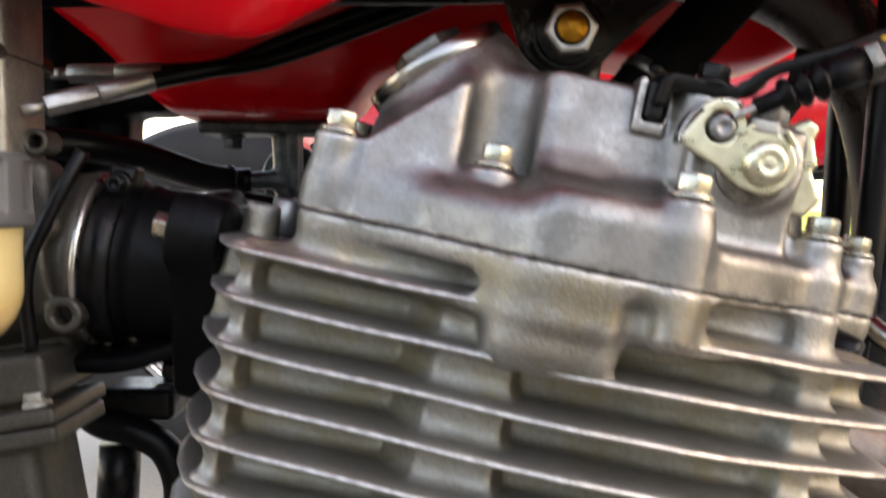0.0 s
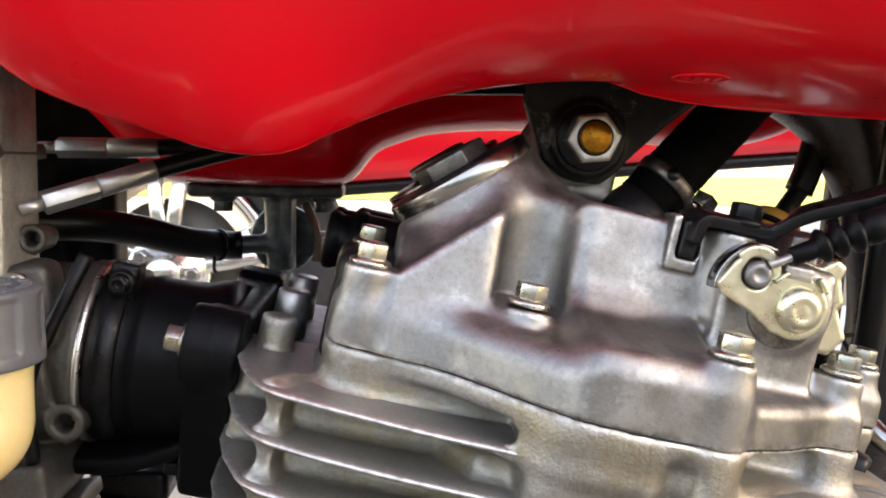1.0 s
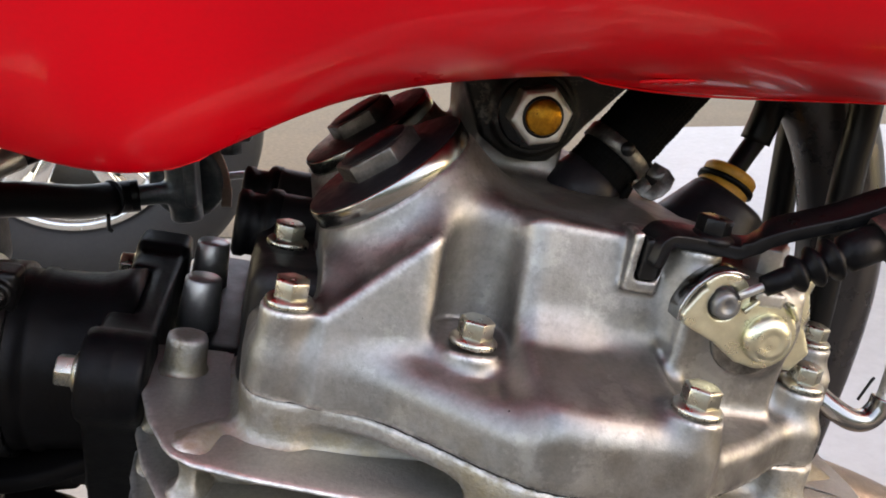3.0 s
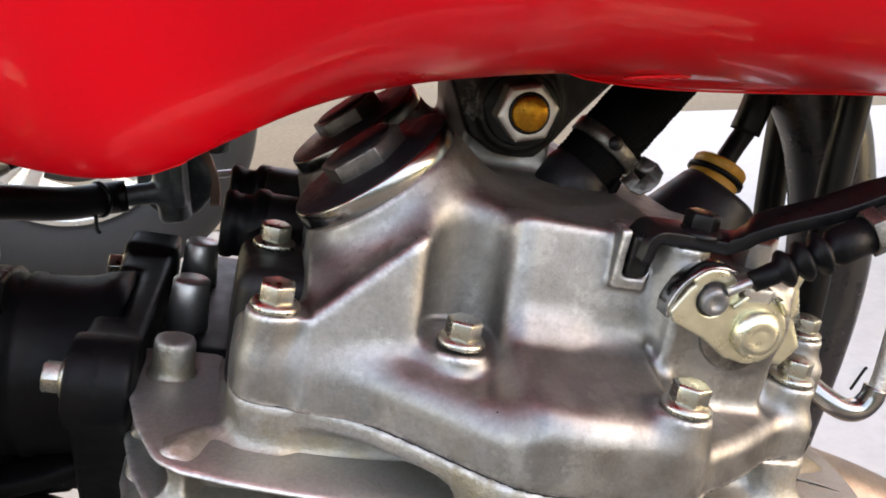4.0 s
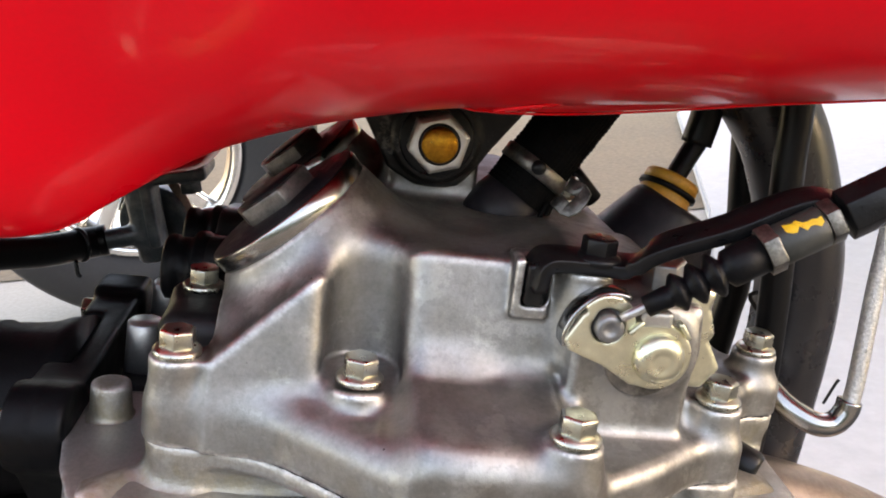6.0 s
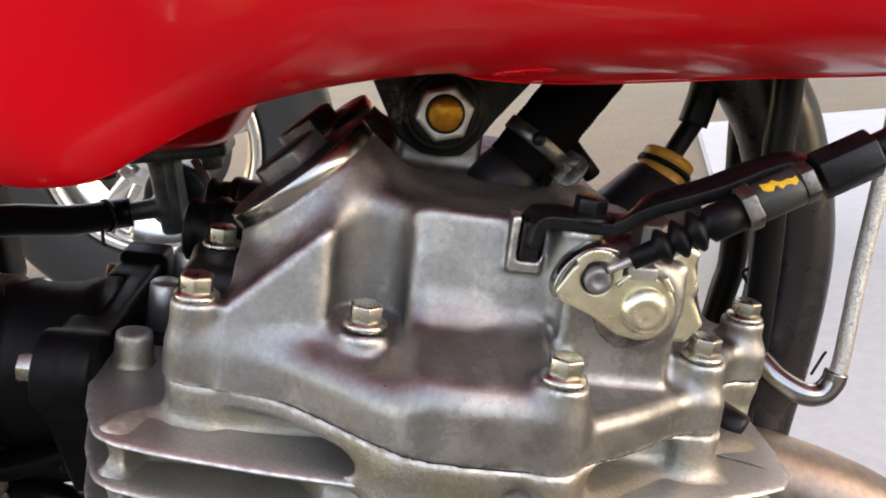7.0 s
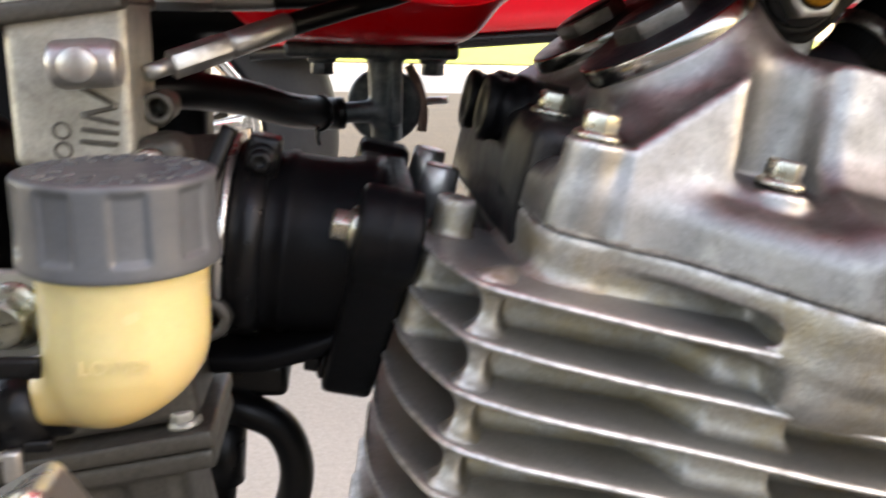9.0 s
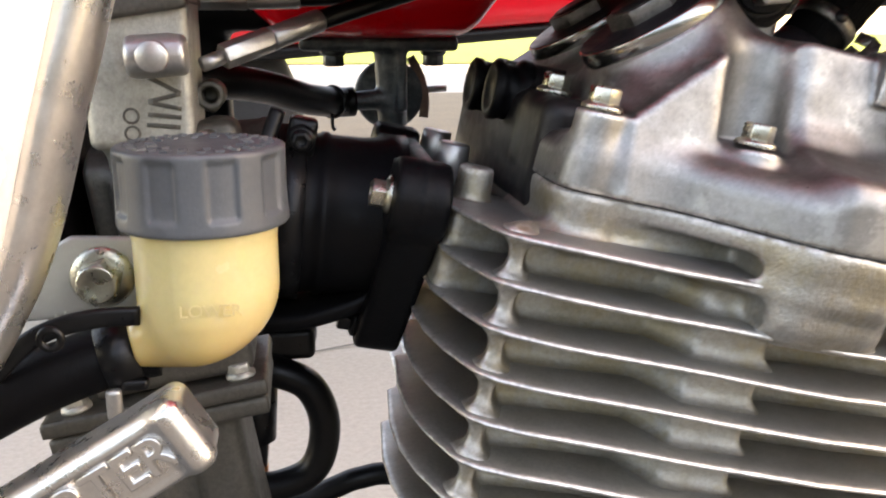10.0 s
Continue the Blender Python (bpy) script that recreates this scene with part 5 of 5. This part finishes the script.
part("eyelet", lathe([mm(*q) for q in [(1.5, 0), (1.6, 0.9), (3.0, 1.0), (3.4, 0)]], 24, None, False), BLACK, strap, "", axis_frame((-0.1695, 0.2200, 0.5885), (-0.1695, 0.2150, 0.5885)))

# ---- silver frame rail ----
rail = thing("frame_rail", "silver painted frame rail with a welded edge bead", "frame rail")
edge = [(-0.128, 0.196, 0.720), (-0.143, 0.193, 0.668), (-0.1495, 0.192, 0.647), (-0.158, 0.192, 0.620), (-0.168, 0.192, 0.600), (-0.184, 0.192, 0.575)]
part("rail_tube", sweep([(x - 0.036, y - 0.004, z) for x, y, z in edge], [(a * 0.026, b * 0.018) for a, b in circle(1.0, 36)], 8, (0, 1, 0.02)), RAILSILVER, rail)
part("edge_bead", sweep([(x - 0.0065, y + 0.004, z) for x, y, z in edge], [(a * 0.0062, b * 0.009) for a, b in circle(1.0, 20)], 8, (0, 1, 0.02)), POLISH, rail, "welded flange bead")

# ---- kick starter lever ----
kick = thing("kick_starter", "polished alloy kick starter pedal with raised lettering", "kick starter")
KD = Vector((-0.86, 0.0, -0.51)).normalized()
KC = Vector((-0.1312, 0.178, 0.5838))
kx = -KD
kz = kx.cross(Vector((0, 1, 0))).normalized()
KM = Matrix(((kx.x, 0, kz.x, KC.x), (kx.y, 1, kz.y, KC.y), (kx.z, 0, kz.z, KC.z), (0, 0, 0, 1)))
if kz.z < 0:
    KM = Matrix(((kx.x, 0, -kz.x, KC.x), (kx.y, 1, -kz.y, KC.y), (kx.z, 0, -kz.z, KC.z), (0, 0, 0, 1)))


def kick_field(P):
    x, y, z = P
    d = s_box(P, (-50, 4, 0), (50, 7, 8.2), 3.0)
    d = smax(d, -s_box(P, (-57, -4.2, -1.2), (52, 2.4, 5.6), 0.8), 0.8)
    d = smin(d, s_cyl(P, (-3.5, -1.5, -8), (-3.5, -1.5, 8), 3.2, r=2), 2)
    return d


part("pedal", solid("pedal", kick_field, (-104, -8, -12), (4, 14, 12), 0.7), POLISH, kick, "", KM)
word("RTER", 0.0112, 0.0006, POLISH, kick, KM @ Matrix.Translation((-0.0190, -0.0018, -0.0004)) @ Matrix.Rotation(radians(90), 4, "X"))

# ---- hoses and fittings under the intake ----
loop = thing("vent_hose", "looped black rubber vent hose below the carburettor", "hose")
part("hose", tube([(-0.150, 0.335, 0.545), (-0.135, 0.332, 0.5345), (-0.122, 0.330, 0.5315), (-0.109, 0.330, 0.524), (-0.1035, 0.330, 0.508), (-0.1075, 0.330, 0.490), (-0.120, 0.330, 0.4825), (-0.14, 0.330, 0.481), (-0.19, 0.330, 0.478)], 0.0062, 8, (0, 1, 0.02), 24), HOSE, loop)
hose2 = thing("drain_hose", "black rubber drain hose running past the cylinder", "hose")
part("hose", tube([(-0.17, 0.365, 0.440), (-0.125, 0.363, 0.450), (-0.100, 0.361, 0.461), (-0.088, 0.360, 0.4655), (-0.070, 0.360, 0.4655), (-0.02, 0.36, 0.45)], 0.0050, 8, (0, 1, 0.02)), HOSE, hose2)
valve = thing("vacuum_valve", "black plastic valve body with an orange fitting", "valve")
part("valve_body", solid("valve_body", lambda P: smin(s_box(P, (-121, 345, 541), (15, 14, 6.5), 3), s_box(P, (-110, 340, 545), (4.5, 5, 4), 2), 2), (-140, 326, 530), (-102, 364, 553), 1.0), BLACK, valve)
part("stem", lathe([mm(*q) for q in [(8.2, 0), (8.2, 24), (5.5, 26), (5.0, 37)]], 28), BLACK, valve, "", axis_frame((-0.1295, 0.338, 0.524), (-0.1320, 0.338, 0.488)))
part("fitting", lathe([mm(*q) for q in [(5.2, 36), (5.4, 36.4), (5.4, 45), (4.8, 46)]], 24), BRASSCAP, valve, "orange plastic fitting", axis_frame((-0.1295, 0.338, 0.524), (-0.1320, 0.338, 0.488)))
part("valve_screw", lathe([mm(*q) for q in [(2.6, 0), (2.6, 2.4), (2.0, 3)]], 16), BLACK, valve, "", axis_frame((-0.110, 0.340, 0.548), (-0.110, 0.340, 0.552)))
guard = thing("cable_guard", "black plastic strip under the intake boot", "guard")
part("strip", sweep([(-0.128, 0.300, 0.566), (-0.112, 0.298, 0.5665), (-0.098, 0.297, 0.570), (-0.088, 0.297, 0.574)], bar(0.020, 0.006, 0.002), 6, (0, -0.2, 1)), RUBBER, guard)

# ---- body of the vehicle parked behind ----
vehicle = thing("parked_vehicle", "red painted vehicle parked behind the motorcycle", "vehicle")


def body_rows(profile, x0, x1, n=24):
    bm = bmesh.new()
    rows = []
    for i in range(n + 1):
        x = x0 + (x1 - x0) * i / n
        z0 = 0.630 + 0.085 * (x + 0.02)
        end = 0.06 * max(0.0, 1 - (x - x0) / 0.10) ** 2
        rows.append([bm.verts.new((x, y + end, z0 + z)) for y, z in profile])
    for a, b in zip(rows, rows[1:]):
        for j in range(len(a)):
            k = (j + 1) % len(a)
            bm.faces.new([a[j], a[k], b[k], b[j]])
    bm.faces.new(rows[0])
    bm.faces.new(rows[-1])
    return smooth(bm, 50)


part("body_panel", body_rows([(1.83, 0.0), (1.80, 0.006), (1.785, 0.03), (1.775, 0.12), (1.785, 0.22), (1.83, 0.29), (1.92, 0.32), (2.20, 0.33), (2.32, 0.30), (2.32, 0.06), (2.20, 0.02)], -0.30, 3.3), CARRED, vehicle, "glossy red side panel")
part("sill", body_rows([(1.835, 0.004), (1.825, -0.004), (1.825, -0.022), (1.84, -0.028), (2.18, -0.028), (2.18, 0.024)], -0.28, 3.3), BLACK, vehicle, "black plastic sill")
# ---- wheel of a vehicle parked behind ----
YAX = Matrix.Rotation(radians(90), 4, "X")
RIM = [(0.246, 0.100), (0.240, 0.106), (0.226, 0.104), (0.218, 0.085), (0.205, 0.04), (0.20, -0.08), (0.245, -0.095)]
wheel = part("wheel", lathe(RIM, 96, YAX, False), ALLOY, vehicle, "bright polished alloy wheel", pose(-0.508, 2.05, 0.41))
part("tyre", lathe([(0.242, -0.09), (0.262, -0.105), (0.33, -0.118), (0.385, -0.10), (0.405, -0.07), (0.41, 0.0), (0.405, 0.07), (0.385, 0.10), (0.33, 0.118), (0.262, 0.105), (0.242, 0.09), (0.242, -0.09)], 96, YAX, False), TYRE, wheel)
for i in range(5):
    for off in (-0.14, 0.14):
        a = 2 * math.pi * i / 5 + 0.32
        p0 = Vector((0.055 * math.cos(a + off * 1.2), -0.075, 0.055 * math.sin(a + off * 1.2)))
        p1 = Vector((0.212 * math.cos(a + off), -0.065, 0.212 * math.sin(a + off)))
        part("spoke", sweep([p0, (p0 + p1) / 2 + Vector((0, -0.012, 0)), p1], bar(0.034, 0.030, 0.008), 4, (0, 1, 0.01)), ALLOY, wheel)
part("hub", lathe([(0.095, 0.03), (0.095, 0.085), (0.085, 0.098), (0.042, 0.102), (0.040, 0.125), (0.034, 0.132), (0, 0.134)], 48, YAX), ALLOY, wheel)
for i in range(5):
    a = 2 * math.pi * i / 5
    part("wheel_nut", hexagon(0.030, 0.034, 0.004, Matrix.Translation((0.063 * math.cos(a), -0.098, 0.063 * math.sin(a))) @ YAX), CHROME, wheel)
part("brake_disc", lathe([(0.08, 0.0), (0.165, 0.0), (0.165, 0.02), (0.08, 0.02)], 64, YAX), CARBDARK, wheel, "dark brake disc")

spare = part("wheel", lathe(RIM, 48, YAX, False), ALLOY, vehicle, "", pose(2.62, 2.05, 0.41))
part("tyre", lathe([(0.242, -0.09), (0.33, -0.118), (0.405, -0.07), (0.41, 0.0), (0.405, 0.07), (0.33, 0.118), (0.242, 0.09), (0.242, -0.09)], 64, YAX, False), TYRE, spare)
